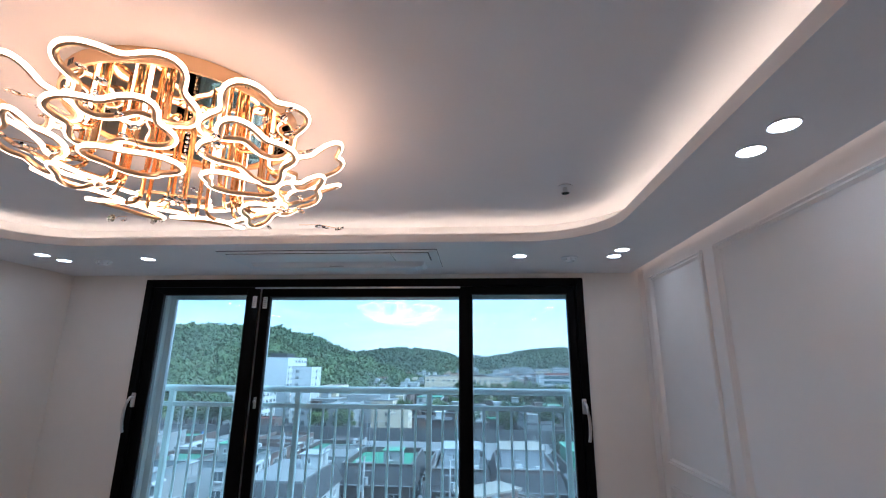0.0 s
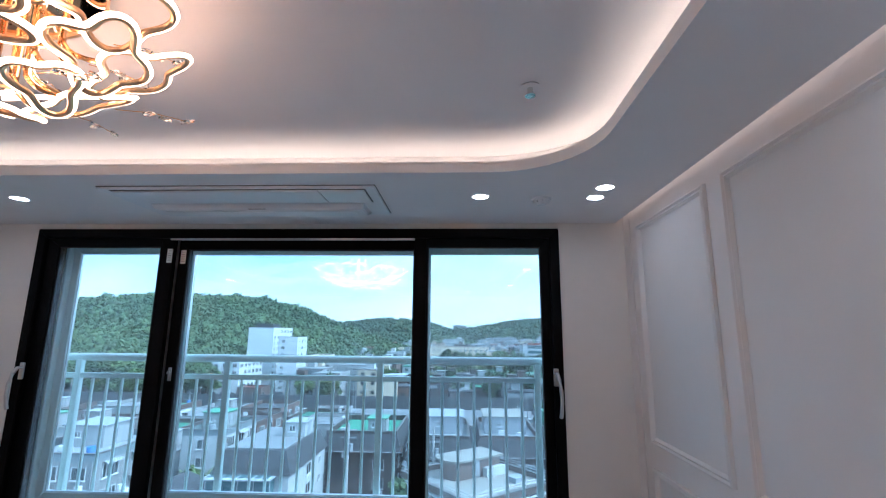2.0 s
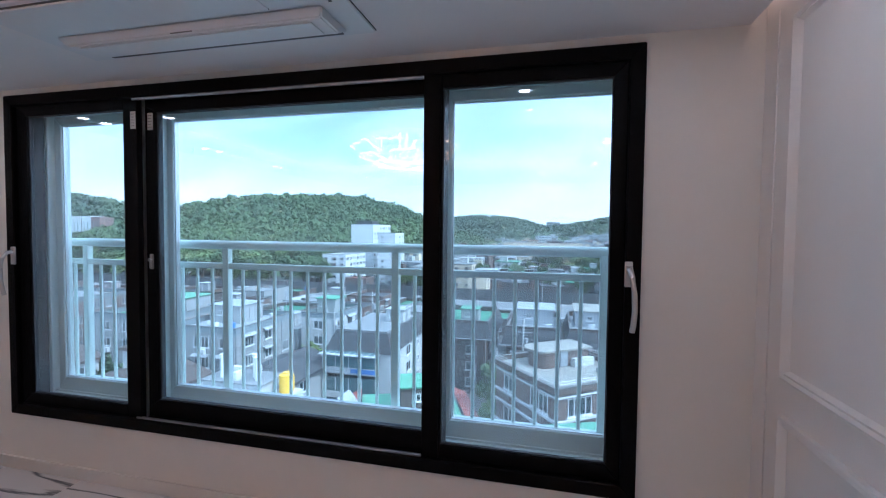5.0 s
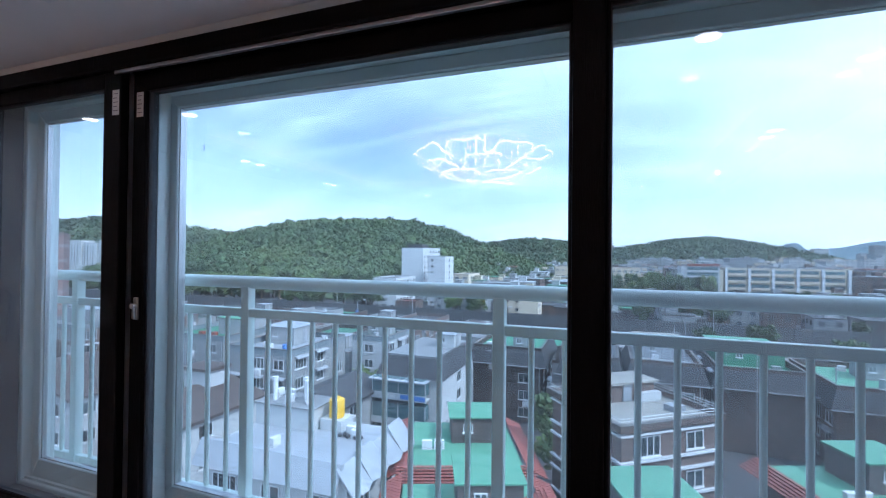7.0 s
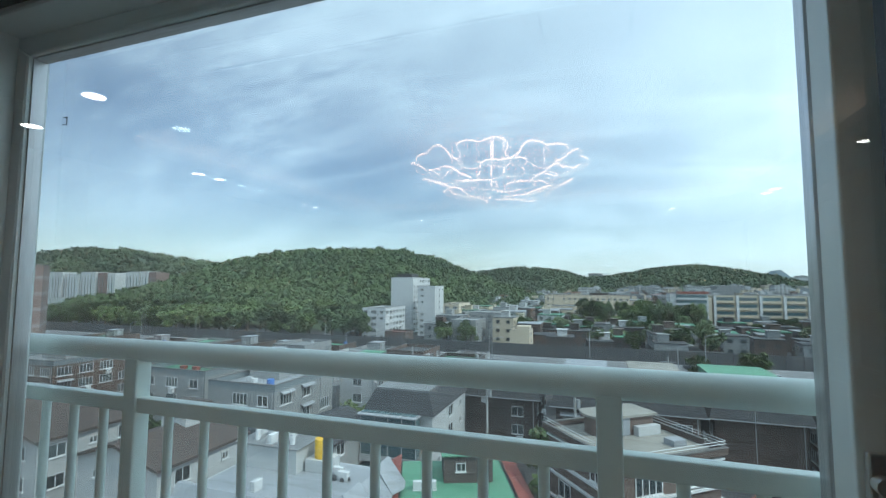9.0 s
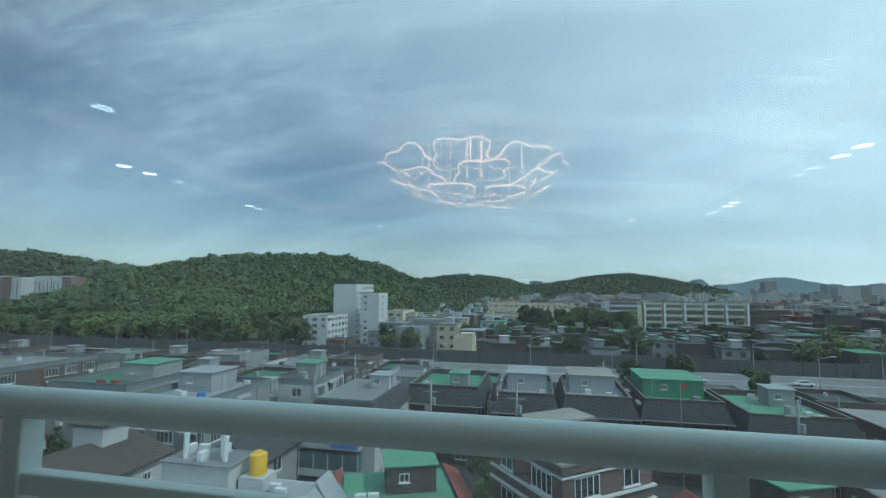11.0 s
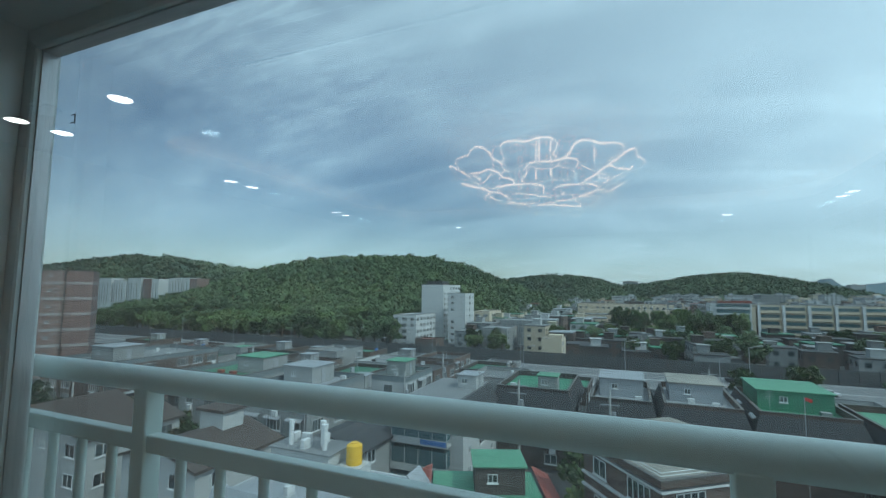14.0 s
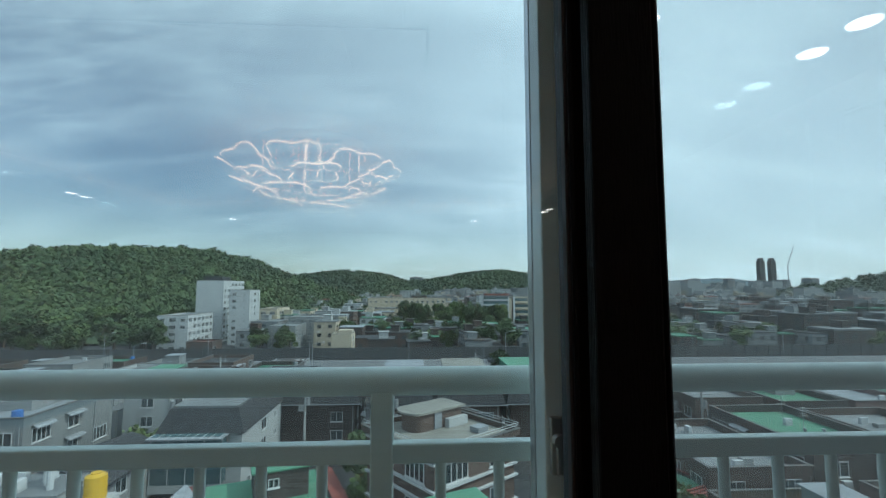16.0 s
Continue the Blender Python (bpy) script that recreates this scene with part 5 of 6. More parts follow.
# brown brick corner house with ledges, concrete roof deck and long rounded penthouse
def ledge_house():
    w, d, h = 8.6, 8.8, 11.4
    t = bare_house("villa", 0.7, 38.6, w, d, h, "brick_brown", "brown brick house with pale ledges and concrete roof deck", 38)
    roof_parts(t, w + 0.8, d + 0.8, h, "roof_concrete", "brick_brown", 0.45)
    for r in range(1, 5):
        z = h * r / 4 - 0.4
        for dz in (0.0, -1.9):
            part("ledge", boxes((-w / 2 - 0.25, w / 2 + 0.25, -d / 2 - 0.25, -d / 2 - 0.004, z + dz, z + dz + 0.16), (w / 2 + 0.004, w / 2 + 0.25, -d / 2, d / 2, z + dz, z + dz + 0.16), (-w / 2 - 0.25, -w / 2 - 0.004, -d / 2, d / 2, z + dz, z + dz + 0.16)), "band_white", t)
    facade(t, w, d, h, "swe", 4, ("wide", "mid"), random.Random(4), 0.05)
    bm = bmesh.new()
    pts = [(-1.2 + 0.9 * math.cos(a), 2.0 + 1.3 * math.sin(a)) for a in [radians(90 + 18 * i) for i in range(11)]] + [(3.2, 0.7), (3.2, 3.3)]
    A = [bm.verts.new((x, y, h + 0.06)) for x, y in pts]
    B = [bm.verts.new((x, y, h + 1.5)) for x, y in pts]
    bm.faces.new(B)
    bm.faces.new(A[::-1])
    for i in range(len(pts)):
        bm.faces.new((A[i], A[(i + 1) % len(pts)], B[(i + 1) % len(pts)], B[i]))
    bmesh.ops.recalc_face_normals(bm, faces=list(bm.faces))
    p = part("penthouse", bm, "brick_brown", t)
    bm = bmesh.new()
    A = [bm.verts.new(((x - 1) * 1.12 + 1, (y - 2) * 1.2 + 2, h + 1.5)) for x, y in pts]
    B = [bm.verts.new(((x - 1) * 1.12 + 1, (y - 2) * 1.2 + 2, h + 1.68)) for x, y in pts]
    bm.faces.new(B)
    bm.faces.new(A[::-1])
    for i in range(len(pts)):
        bm.faces.new((A[i], A[(i + 1) % len(pts)], B[(i + 1) % len(pts)], B[i]))
    bmesh.ops.recalc_face_normals(bm, faces=list(bm.faces))
    part("cap", bm, "roof_concrete", p)
    part("door", box(0.0, 0.8, 0.60, 0.68, h + 0.1, h + 1.45), "roof_white", p)
    part("low_wall", box(1.2, 3.4, 0.1, 0.66, h + 0.07, h + 0.8), "render_white", t)
    rails = bmesh.new()
    s, s2 = w / 2 + 0.3, d / 2 + 0.3
    for z in (h + 0.75, h + 0.95):
        for a, b in (((-s, s2), (-s, -s2)), ((-s, -s2), (s, -s2)), ((s, -s2), (s, s2))):
            cyl(rails, (*a, z), (*b, z), 0.03, 6)
    part("roof_rail", rails, "band_white", t, "pale pipe rail round the roof")
    part("skylight", boxes((2.0, 3.2, -2.6, -1.6, h + 0.07, h + 0.5)), "roof_white", t)


ledge_house()


# low houses with green roofs and red tiled eaves
def tiled_house(cx, cy, w, d, h, rot, label, top="roof_mint"):
    t = bare_house("villa", cx, cy, w, d, h, "brick_dark", label, rot)
    part("roof", box(-w / 2 + 0.1, w / 2 - 0.1, -d / 2 + 0.1, d / 2 - 0.1, h + 0.002, h + 0.15), top, t)
    tile = bmesh.new()
    for k in range(6):
        bm_box(tile, -0.16, 0.16, -0.01 - 0.24 * k - 0.26, -0.01 - 0.24 * k, 0.62 - 0.12 * k, 0.68 - 0.12 * k)
    col_me = mesh_of("tile_column", tile, "tile_red")
    for side, span, m0 in (("s", w, pose(0, -d / 2, h - 0.25)), ("e", d, pose(w / 2, 0, h - 0.25, 0, 0, 90)), ("w", d, pose(-w / 2, 0, h - 0.25, 0, 0, -90))):
        n = int((span + 1.6) / 0.36)
        for i in range(n):
            part("tile_column", col_me, None, t).matrix_basis = m0 @ pose(-(span + 1.6) / 2 + 0.36 * (i + 0.5), 0.0, 0)
    penthouse(t, w * 0.12, d * 0.18, 4.0, 3.6, 2.1, h + 0.15, "brick_dark", "roof_mint")
    facade(t, w, d, h - 0.6, "se", 2, ("mid", "small"), random.Random(8), 0)
    for x in (-3.0, -2.0):
        part("outdoor_unit", AC, None, t).matrix_basis = pose(x, -1.4, h + 0.23, 0, 0, 180)
    return t


tiled_house(-12.6, 36.0, 9.0, 9.5, 7.2, 22, "dark brick house with green roof and red tiled eaves")
tiled_house(-8.6, 25.5, 9.0, 8.0, 7.4, 22, "dark brick house with mint roof and red tiled edge")
tiled_house(1.0, 25.6, 8.0, 8.0, 8.2, 22, "dark brick house with wide mint roof")
tiled_house(17.0, 39.6, 10.0, 8.5, 6.8, 22, "dark brick house with broad mint roof deck and pipe rail")
tiled_house(10.6, 26.0, 8.0, 8.5, 7.6, 22, "dark brick house with pale mint roof and tiled edge")


# pinkish slab block with pale bands
def banded_block():
    x0, x1, y0, y1, top = -196.0, -137.5, 77.0, 92.0, 5.9
    w, d, h = x1 - x0, y1 - y0, top - GROUND
    c55, s55 = math.cos(radians(55)), math.sin(radians(55))
    t = bare_house("apartment_block", x1 - c55 * w / 2 - s55 * d / 2, y0 - s55 * w / 2 + c55 * d / 2, w, d, h, "brick_pink", "pinkish brick slab block with pale bands", 55)
    for k in range(7):
        z = h - 3.6 - 4.1 * k
        part("band", boxes((-w / 2 - 0.1, w / 2 + 0.1, -d / 2 - 0.1, -d / 2 - 0.004, z, z + 0.75), (w / 2 + 0.004, w / 2 + 0.1, -d / 2, d / 2, z, z + 0.75)), "band_dull", t)
        for i in range(6):
            part("window", WIN["small"], None, t).matrix_basis = pose(w / 2 - 9 - i * 9.5, -d / 2 - 0.005, z + 2.5)
    part("roof", box(-w / 2, w / 2, -d / 2, d / 2, h, h + 0.3), "roof_dark", t)
    part("roof_rail", boxes((-w / 2, w / 2, -d / 2, -d / 2 + 0.1, h + 1.2, h + 1.35), (-w / 2, w / 2, -d / 2, -d / 2 + 0.1, h + 0.7, h + 0.8), (w / 2 - 0.1, w / 2, -d / 2, d / 2, h + 1.2, h + 1.35)), "roof_dark", t)
    part("stair_head", box(w / 2 - 34, w / 2 - 13, -3, 4, h + 0.3, h + 4.3), "roof_brown", t)
    part("pipe", box(w / 2 - 6.0, w / 2 - 5.7, -d / 2 - 0.35, -d / 2 - 0.11, 0, h), "brick_dark", t)


banded_block()


# ---- beyond the trunk road ----
def wall_panel():
    bm = bmesh.new()
    bm_box(bm, -1.95, 1.95, -0.09, 0.09, 0, 4.2)
    bm_box(bm, -2.05, -1.952, -0.16, 0.16, 0, 4.35)
    bm_box(bm, -1.95, 1.95, -0.12, 0.12, 4.201, 4.3)
    for z in (1.05, 2.1, 3.15):
        bm_box(bm, -1.95, 1.95, -0.115, -0.0905, z - 0.04, z + 0.04)
    return mesh_of("panel", bm, "wall_dark")


barrier = thing("noise_barrier", (0, 147, GROUND), "dark panelled noise barrier along the trunk road", "noise barrier")
pm = wall_panel()
for i in range(118):
    part("panel", pm, None, barrier).matrix_basis = pose(-300 + 4.1 * i, 0, 0)


def block(name, x0, x1, y0, y1, top, wall, label, roof="roof_grey", rows=5, sides="se", kinds=("mid",), cat="apartment block", seed=1, par=0.6, ac=0.0):
    w, d, h = x1 - x0, y1 - y0, top - GROUND - par
    t = thing(name, ((x0 + x1) / 2, (y0 + y1) / 2, GROUND), label, cat, "blocks beyond the road")
    part("wall", box(-w / 2, w / 2, -d / 2, d / 2, 0, h), wall, t)
    roof_parts(t, w, d, h, roof, wall, par)
    facade(t, w, d, h, sides, rows, kinds, random.Random(seed), ac)
    return t


t = block("apartment_block", -96.4, -85.0, 200, 223, 4.4, "tower_white", "tall pale grey apartment tower", rows=10, kinds=("wide", "mid"), sides="e")
part("roof_plant", box(-4, 4, -9, 0, 25.8, 28.2), "roof_dark", t, "dark roof plant room")
block("apartment_block", -78.4, -70.2, 190, 202, 0.4, "tower_white", "pale apartment tower with dark window columns", rows=8, kinds=("mid", "small"))
t = block("apartment_block", -95.5, -84.6, 170, 190, -8.7, "tower_white", "white five-storey block with window rows", rows=5, kinds=("mid", "wide"))
block("apartment_block", -56.1, -46.1, 170, 186, -12.7, "render_grey", "grey concrete four-storey block", rows=4, kinds=("small", "mid"))
block("apartment_block", -55.3, -41.4, 195, 214, -11.1, "render_grey", "pale blue-grey rendered town block", rows=4)
block("apartment_block", -74.9, -66.6, 215, 236, -8.4, "render_beige", "beige plain four-storey block", rows=4, kinds=("wide",))
t = block("apartment_block", -30.2, -23.6, 155, 165, -14.2, "render_beige", "cream narrow block with roof cabin", rows=3, sides="e")
part("roof_cabin", box(-1.5, 3, -2, 3, 7.2, 8.8), "render_beige", t)
block("house", -82.0, -73.0, 164, 172, -17.5, "brick_brown", "low red-brown house with dark roof", roof="tile_red", rows=1, cat="house")
# slab with balconies, and long beige block
t = block("apartment_block", 35.4, 53.4, 270, 284, -3.6, "tower_white", "white slab with dark glazed balconies", rows=6, sides="")
for r in range(6):
    bal = part("balcony", box(-6.5, 8.4, -8.2, -7.004, 1.0 + r * 2.9, 1.9 + r * 2.9), "tower_white", t)
    part("balcony_glazing", box(-6.3, 8.2, -7.6, -7.004, 1.92 + r * 2.9, 3.6 + r * 2.9), "balcony_glass", bal)
part("roof_sign", box(-6, 9.2, -7.4, -6.8, 18.5, 19.7), "tile_red", t, "red eave strip")
t = block("apartment_block", 59.7, 115.1, 290, 302, -4.7, "render_beige", "long beige-pink block with balconies", rows=4, sides="")
for r in range(4):
    for c in range(5):
        x = -27 + c * 11.0
        bal = part("balcony", box(x, x + 9.2, -7.4, -6.004, 1.6 + r * 3.9, 2.9 + r * 3.9), "render_beige", t)
        part("balcony_glazing", box(x + 0.1, x + 9.1, -6.8, -6.004, 2.92 + r * 3.9, 4.7 + r * 3.9), "balcony_glass", bal)
for c in range(6):
    part("fin", box(-27.6 + c * 10.98, -26.4 + c * 10.98, -7.6, -6.004, 0, 17.2), "band_white", t)
block("apartment_block", 54.6, 59.0, 289, 301, -5.8, "render_beige", "narrow yellow-beige end block", rows=4, sides="")
block("apartment_block", -33.9, 17.1, 300, 312, -5.7, "render_beige", "long low beige block with red roof", roof="tile_red", rows=4, sides="s", kinds=("mid",), seed=4)
# far left white and brown towers, long white blocks with red roofs before them
for x0, x1, m in ((-590, -576, "tower_white"), (-572, -550, "tower_white"), (-546, -524, "tower_white"), (-521, -499, "tower_white"), (-495, -482, "brick_pink"), (-481, -470, "tower_white"),
                  (-455, -436, "tower_white"), (-434, -424, "tower_white"), (-423, -413, "brick_pink")):
    t = block("apartment_block", x0, x1, 330, 344, 10.0 + 1.5 * (m == "brick_pink") + 1.2 * (int(-x0) % 3), m, "far %s apartment tower with dark window columns" % ("white" if m == "tower_white" else "brown-clad"), rows=1, sides="", par=1.0)
    for i in range(int((x1 - x0) / 4.5)):
        part("window_column", box(-(x1 - x0) / 2 + 1.8 + 4.5 * i, -(x1 - x0) / 2 + 2.8 + 4.5 * i, -7.08, -7.004, 3, 29), "balcony_glass" if i % 2 else "roof_grey", t)
for x0, x1, y in ((-470, -425, 272), (-420, -380, 270), (-376, -345, 268)):
    t = block("apartment_block", x0, x1, y, y + 11, -12.2, "tower_white", "far long white block with red roof edges", roof="tile_red", rows=3, sides="se", kinds=("mid",), seed=x0)
block("apartment_block", -333, -298, 190, 200, -13.5, "wall_dark", "dark glazed low block behind the road", rows=2, sides="e", kinds=("mid",))
block("apartment_block", -300, -286, 196, 206, -12.5, "render_grey", "grey low block with windows", rows=3, sides="s")


def town(name, count, xr, yr, hr, size, mats, roofs, label, seed, keep=lambda x, y: True):
    """Scattered far houses, one thing each: walls, roof, roof cabin, window strips."""
    rng = random.Random(seed)
    done = []
    tries = 0
    while len(done) < count and tries < count * 12:
        tries += 1
        x, y = rng.uniform(*xr), rng.uniform(*yr)
        w, d = rng.uniform(*size), rng.uniform(*size)
        if not keep(x, y) or any(abs(x - a) < (w + b) / 2 + 1 and abs(y - c) < (d + e) / 2 + 1.5 for a, c, b, e in done):
            continue
        done.append((x, y, w, d))
        h = rng.uniform(*hr)
        m = rng.choice(mats)
        t = thing(name, (x, y, GROUND, 0, 0, rng.uniform(-6, 6)), label, "building", "far town houses")
        part("wall", box(-w / 2, w / 2, -d / 2, d / 2, 0, h), m, t)
        part("roof", box(-w / 2 - 0.15, w / 2 + 0.15, -d / 2 - 0.15, d / 2 + 0.15, h + 0.003, h + 0.35), rng.choice(roofs), t)
        if rng.random() < 0.7:
            cx, cy = rng.uniform(-0.25, 0.25) * w, rng.uniform(-0.2, 0.3) * d
            part("roof_cabin", boxes((cx - 1.6, cx + 1.6, cy - 1.6, cy + 1.6, h + 0.36, h + 2.5), (cx - 1.9, cx + 1.9, cy - 1.9, cy + 1.9, h + 2.501, h + 2.68)), rng.choice(mats + ["render_white"]), t)
        rows = max(1, int(h / 3.0))
        bm = bmesh.new()
        for r in range(rows):
            z = (r + 0.35) * h / rows
            n = max(2, int(w / 3.2))
            for i in range(n):
                u = -w / 2 + w * (i + 0.5) / n
                bm_box(bm, u - 0.75, u + 0.75, -d / 2 - 0.06, -d / 2 - 0.004, z, z + 1.3)
            s = 1 if x < 0 else -1
            for i in range(max(2, int(d / 3.5))):
                u = -d / 2 + d * (i + 0.5) / max(2, int(d / 3.5))
                bm_box(bm, s * w / 2 + s * 0.004, s * w / 2 + s * 0.06, u - 0.7, u + 0.7, z, z + 1.3)
        tagged(part("windows", bm, "win_glass", t), kind="stuff")



def far_town(name, count, xr, yr, hr, size, mats, roofs, label, seed, keep=lambda x, y: True):
    """Far blocks that nobody could count, joined: walls, roofs, cabins and windows as real boxes."""
    rng = random.Random(seed)
    names = mats + roofs + ["win_glass"]
    V, F, I, done, tries = [], [], [], [], 0

    def add(x0, x1, y0, y1, z0, z1, mi):
        k = len(V)
        V.extend(((x0, y0, z0), (x1, y0, z0), (x1, y1, z0), (x0, y1, z0), (x0, y0, z1), (x1, y0, z1), (x1, y1, z1), (x0, y1, z1)))
        for f in ((0, 1, 5, 4), (1, 2, 6, 5), (2, 3, 7, 6), (3, 0, 4, 7), (4, 5, 6, 7)):
            F.append(tuple(k + q for q in f))
            I.append(mi)

    while len(done) < count and tries < count * 12:
        tries += 1
        x, y = rng.uniform(*xr), rng.uniform(*yr)
        w, d = rng.uniform(*size), rng.uniform(*size)
        if not keep(x, y) or any(abs(x - a) < (w + b) / 2 + 1 and abs(y - c) < (d + e) / 2 + 1.5 for a, c, b, e in done):
            continue
        done.append((x, y, w, d))
        h, wm, rm = rng.uniform(*hr), rng.randrange(len(mats)), len(mats) + rng.randrange(len(roofs))
        x0, y0, z0 = x - w / 2, y - d / 2, GROUND
        add(x0, x0 + w, y0, y0 + d, z0, z0 + h, wm)
        add(x0 - 0.2, x0 + w + 0.2, y0 - 0.2, y0 + d + 0.2, z0 + h, z0 + h + 0.5, rm)
        cx = x0 + rng.uniform(0.1, 0.7) * w
        add(cx, cx + w * 0.22, y - 2, y + 3, z0 + h + 0.5, z0 + h + 3, wm)
        rows, n, m = max(1, int(h / 3.0)), max(2, int(w / 4)), max(2, int(d / 4.5))
        for r in range(rows):
            z = z0 + (r + 0.3) * h / rows
            for i in range(n):
                u = x0 + w * (i + 0.5) / n
                add(u - 1.0, u + 1.0, y0 - 0.08, y0 - 0.01, z, z + 1.5, len(names) - 1)
            for i in range(m):
                u = y0 + d * (i + 0.5) / m
                if x < 0:
                    add(x0 + w + 0.01, x0 + w + 0.08, u - 0.9, u + 0.9, z, z + 1.5, len(names) - 1)
                else:
                    add(x0 - 0.08, x0 - 0.01, u - 0.9, u + 0.9, z, z + 1.5, len(names) - 1)
    me = bpy.data.meshes.new(name)
    me.from_pydata(V, [], F)
    for q in names:
        me.materials.append(M[q])
    me.polygons.foreach_set("material_index", I)
    tagged(new(name, me), label, "town", kind="stuff")


MIX = ["render_grey", "render_white", "render_beige", "brick_brown", "render_white"]
ROOFS = ["roof_grey", "roof_white", "roof_green", "roof_grey", "roof_dark"]
town("house", 95, (-22, 150), (155, 255), (4.5, 7.5), (7, 11), ["brick_brown", "brick_dark", "brick_dark", "render_grey"], ["roof_dark", "roof_grey", "roof_green", "roof_dark"], "low brick house with flat cluttered roof", 21,
     lambda x, y: not (-12 < x < 40 and 226 < y < 256))
town("house", 60, (-66, -20), (178, 300), (6, 11), (8, 12), MIX, ROOFS, "pale low town block with flat roof", 22, lambda x, y: not (-60 < x < -38 and 165 < y < 220))
far_town("far_town", 170, (-110, 420), (315, 620), (8, 15), (11, 22), MIX, ["roof_grey", "tile_red", "roof_white", "roof_grey"], "far pale town blocks with flat roofs", 23, lambda x, y: x > -0.26 * y)
far_town("far_town", 150, (-190, 900), (640, 1250), (11, 22), (16, 34), ["render_white", "render_grey", "render_beige", "render_white"], ["roof_grey", "roof_white"], "far pale apartment blocks in rows", 24, lambda x, y: x > -0.22 * y)
far_town("far_town", 70, (130, 420), (150, 300), (6, 13), (10, 16), ["brick_dark", "render_grey", "wall_dark"], ROOFS, "low town blocks with flat roofs", 25)
far_town("far_town", 60, (-150, 1500), (1300, 1900), (25, 58), (22, 40), ["render_white", "render_grey"], ["roof_grey"], "very far pale apartment towers", 26, lambda x, y: x > -0.1 * y)
for x in (1182, 1222):
    t = thing("apartment_tower", (x, 1500, GROUND), "far dark slender twin tower", "tower", "twin towers")
    part("wall", boxes((-9, 9, -9, 9, 0, 114), (-6, 6, -6, 6, 114.01, 124)), "wall_dark", t)
cr = thing("tower_crane", (1280, 1500, GROUND), "far slender construction crane with raised jib", "crane")
bm = bmesh.new()
cyl(bm, (0, 0, 0), (0, 0, 100), 1.6, 6)
part("mast", bm, "metal_grey", cr)
bm = bmesh.new()
cyl(bm, (0, 0, 100), (26, 0, 166), 1.2, 6)
part("jib", bm, "metal_grey", cr)


# ---- hills and trees ----
def blob(seed):
    bm = bmesh.new()
    bmesh.ops.create_icosphere(bm, subdivisions=1, radius=1.0)
    rng = random.Random(seed)
    for v in bm.verts:
        v.co *= 0.78 + 0.5 * noise.noise(v.co * 1.9 + Vector((seed * 3.1, 0, 0))) + rng.uniform(-0.2, 0.25)
    vs = np.array([v.co[:] for v in bm.verts])
    fs = np.array([[v.index for v in f.verts] for f in bm.faces])
    bm.free()
    return vs, fs


BLOBS = [blob(i) for i in range(5)]


def leaf_spray(seed, count):
    """Leafy flakes lying loosely over a ball of radius one: four corners each."""
    r = np.random.default_rng(seed)
    d = r.normal(size=(count, 3))
    d[:, 2] = np.abs(d[:, 2]) * 0.9 - 0.25
    d /= np.linalg.norm(d, axis=1)[:, None]
    n = d + r.normal(scale=0.55, size=(count, 3))
    n /= np.linalg.norm(n, axis=1)[:, None]
    a = np.cross(n, r.normal(size=(count, 3)))
    a /= np.linalg.norm(a, axis=1)[:, None]
    b = np.cross(n, a)
    p = d * r.uniform(0.78, 1.18, (count, 1))
    e = r.uniform(0.22, 0.44, (count, 1))
    return np.stack([p + a * e, p + b * e * 0.75, p - a * e, p - b * e * 0.75], axis=1).reshape(-1, 3)


SPRAYS = [leaf_spray(50 + i, 22) for i in range(5)]


def clump_mesh(name, spots, material):
    """Many leafy clumps in one mesh, each a small core under loose flakes; spots: x, y, z, radius."""
    rng = np.random.default_rng(3)
    V, T, Q, base = [], [], [], 0
    for i, (x, y, z, r) in enumerate(spots):
        vs, fs = BLOBS[i % 5]
        fl = SPRAYS[(i * 3) % 5]
        a = rng.uniform(0, 6.28)
        c, s = math.cos(a), math.sin(a)
        k = (r * rng.uniform(0.85, 1.15), r * rng.uniform(0.85, 1.15), r * rng.uniform(0.8, 1.25))
        q = np.concatenate([vs * 0.82, fl]) * k
        V.append(np.c_[q[:, 0] * c - q[:, 1] * s + x, q[:, 0] * s + q[:, 1] * c + y, q[:, 2] + z])
        T.append(fs + base)
        Q.append(np.arange(len(fl)).reshape(-1, 4) + base + len(vs))
        base += len(q)
    V, T, Q = np.concatenate(V), np.concatenate(T), np.concatenate(Q)
    loops = np.concatenate([T.ravel(), Q.ravel()]).astype(np.int32)
    starts = np.concatenate([np.arange(0, T.size, 3), T.size + np.arange(0, Q.size, 4)]).astype(np.int32)
    me = bpy.data.meshes.new(name)
    me.vertices.add(len(V))
    me.vertices.foreach_set("co", V.ravel())
    me.loops.add(len(loops))
    me.loops.foreach_set("vertex_index", loops)
    me.polygons.add(len(starts))
    me.polygons.foreach_set("loop_start", starts)
    me.update(calc_edges=True)
    me.materials.append(M[material])
    return me


def hill_height(x, y, bumps):
    return sum(h * math.exp(-((x - cx) / sx) ** 2 - ((y - cy) / sy) ** 2) for cx, cy, h, sx, sy in bumps)


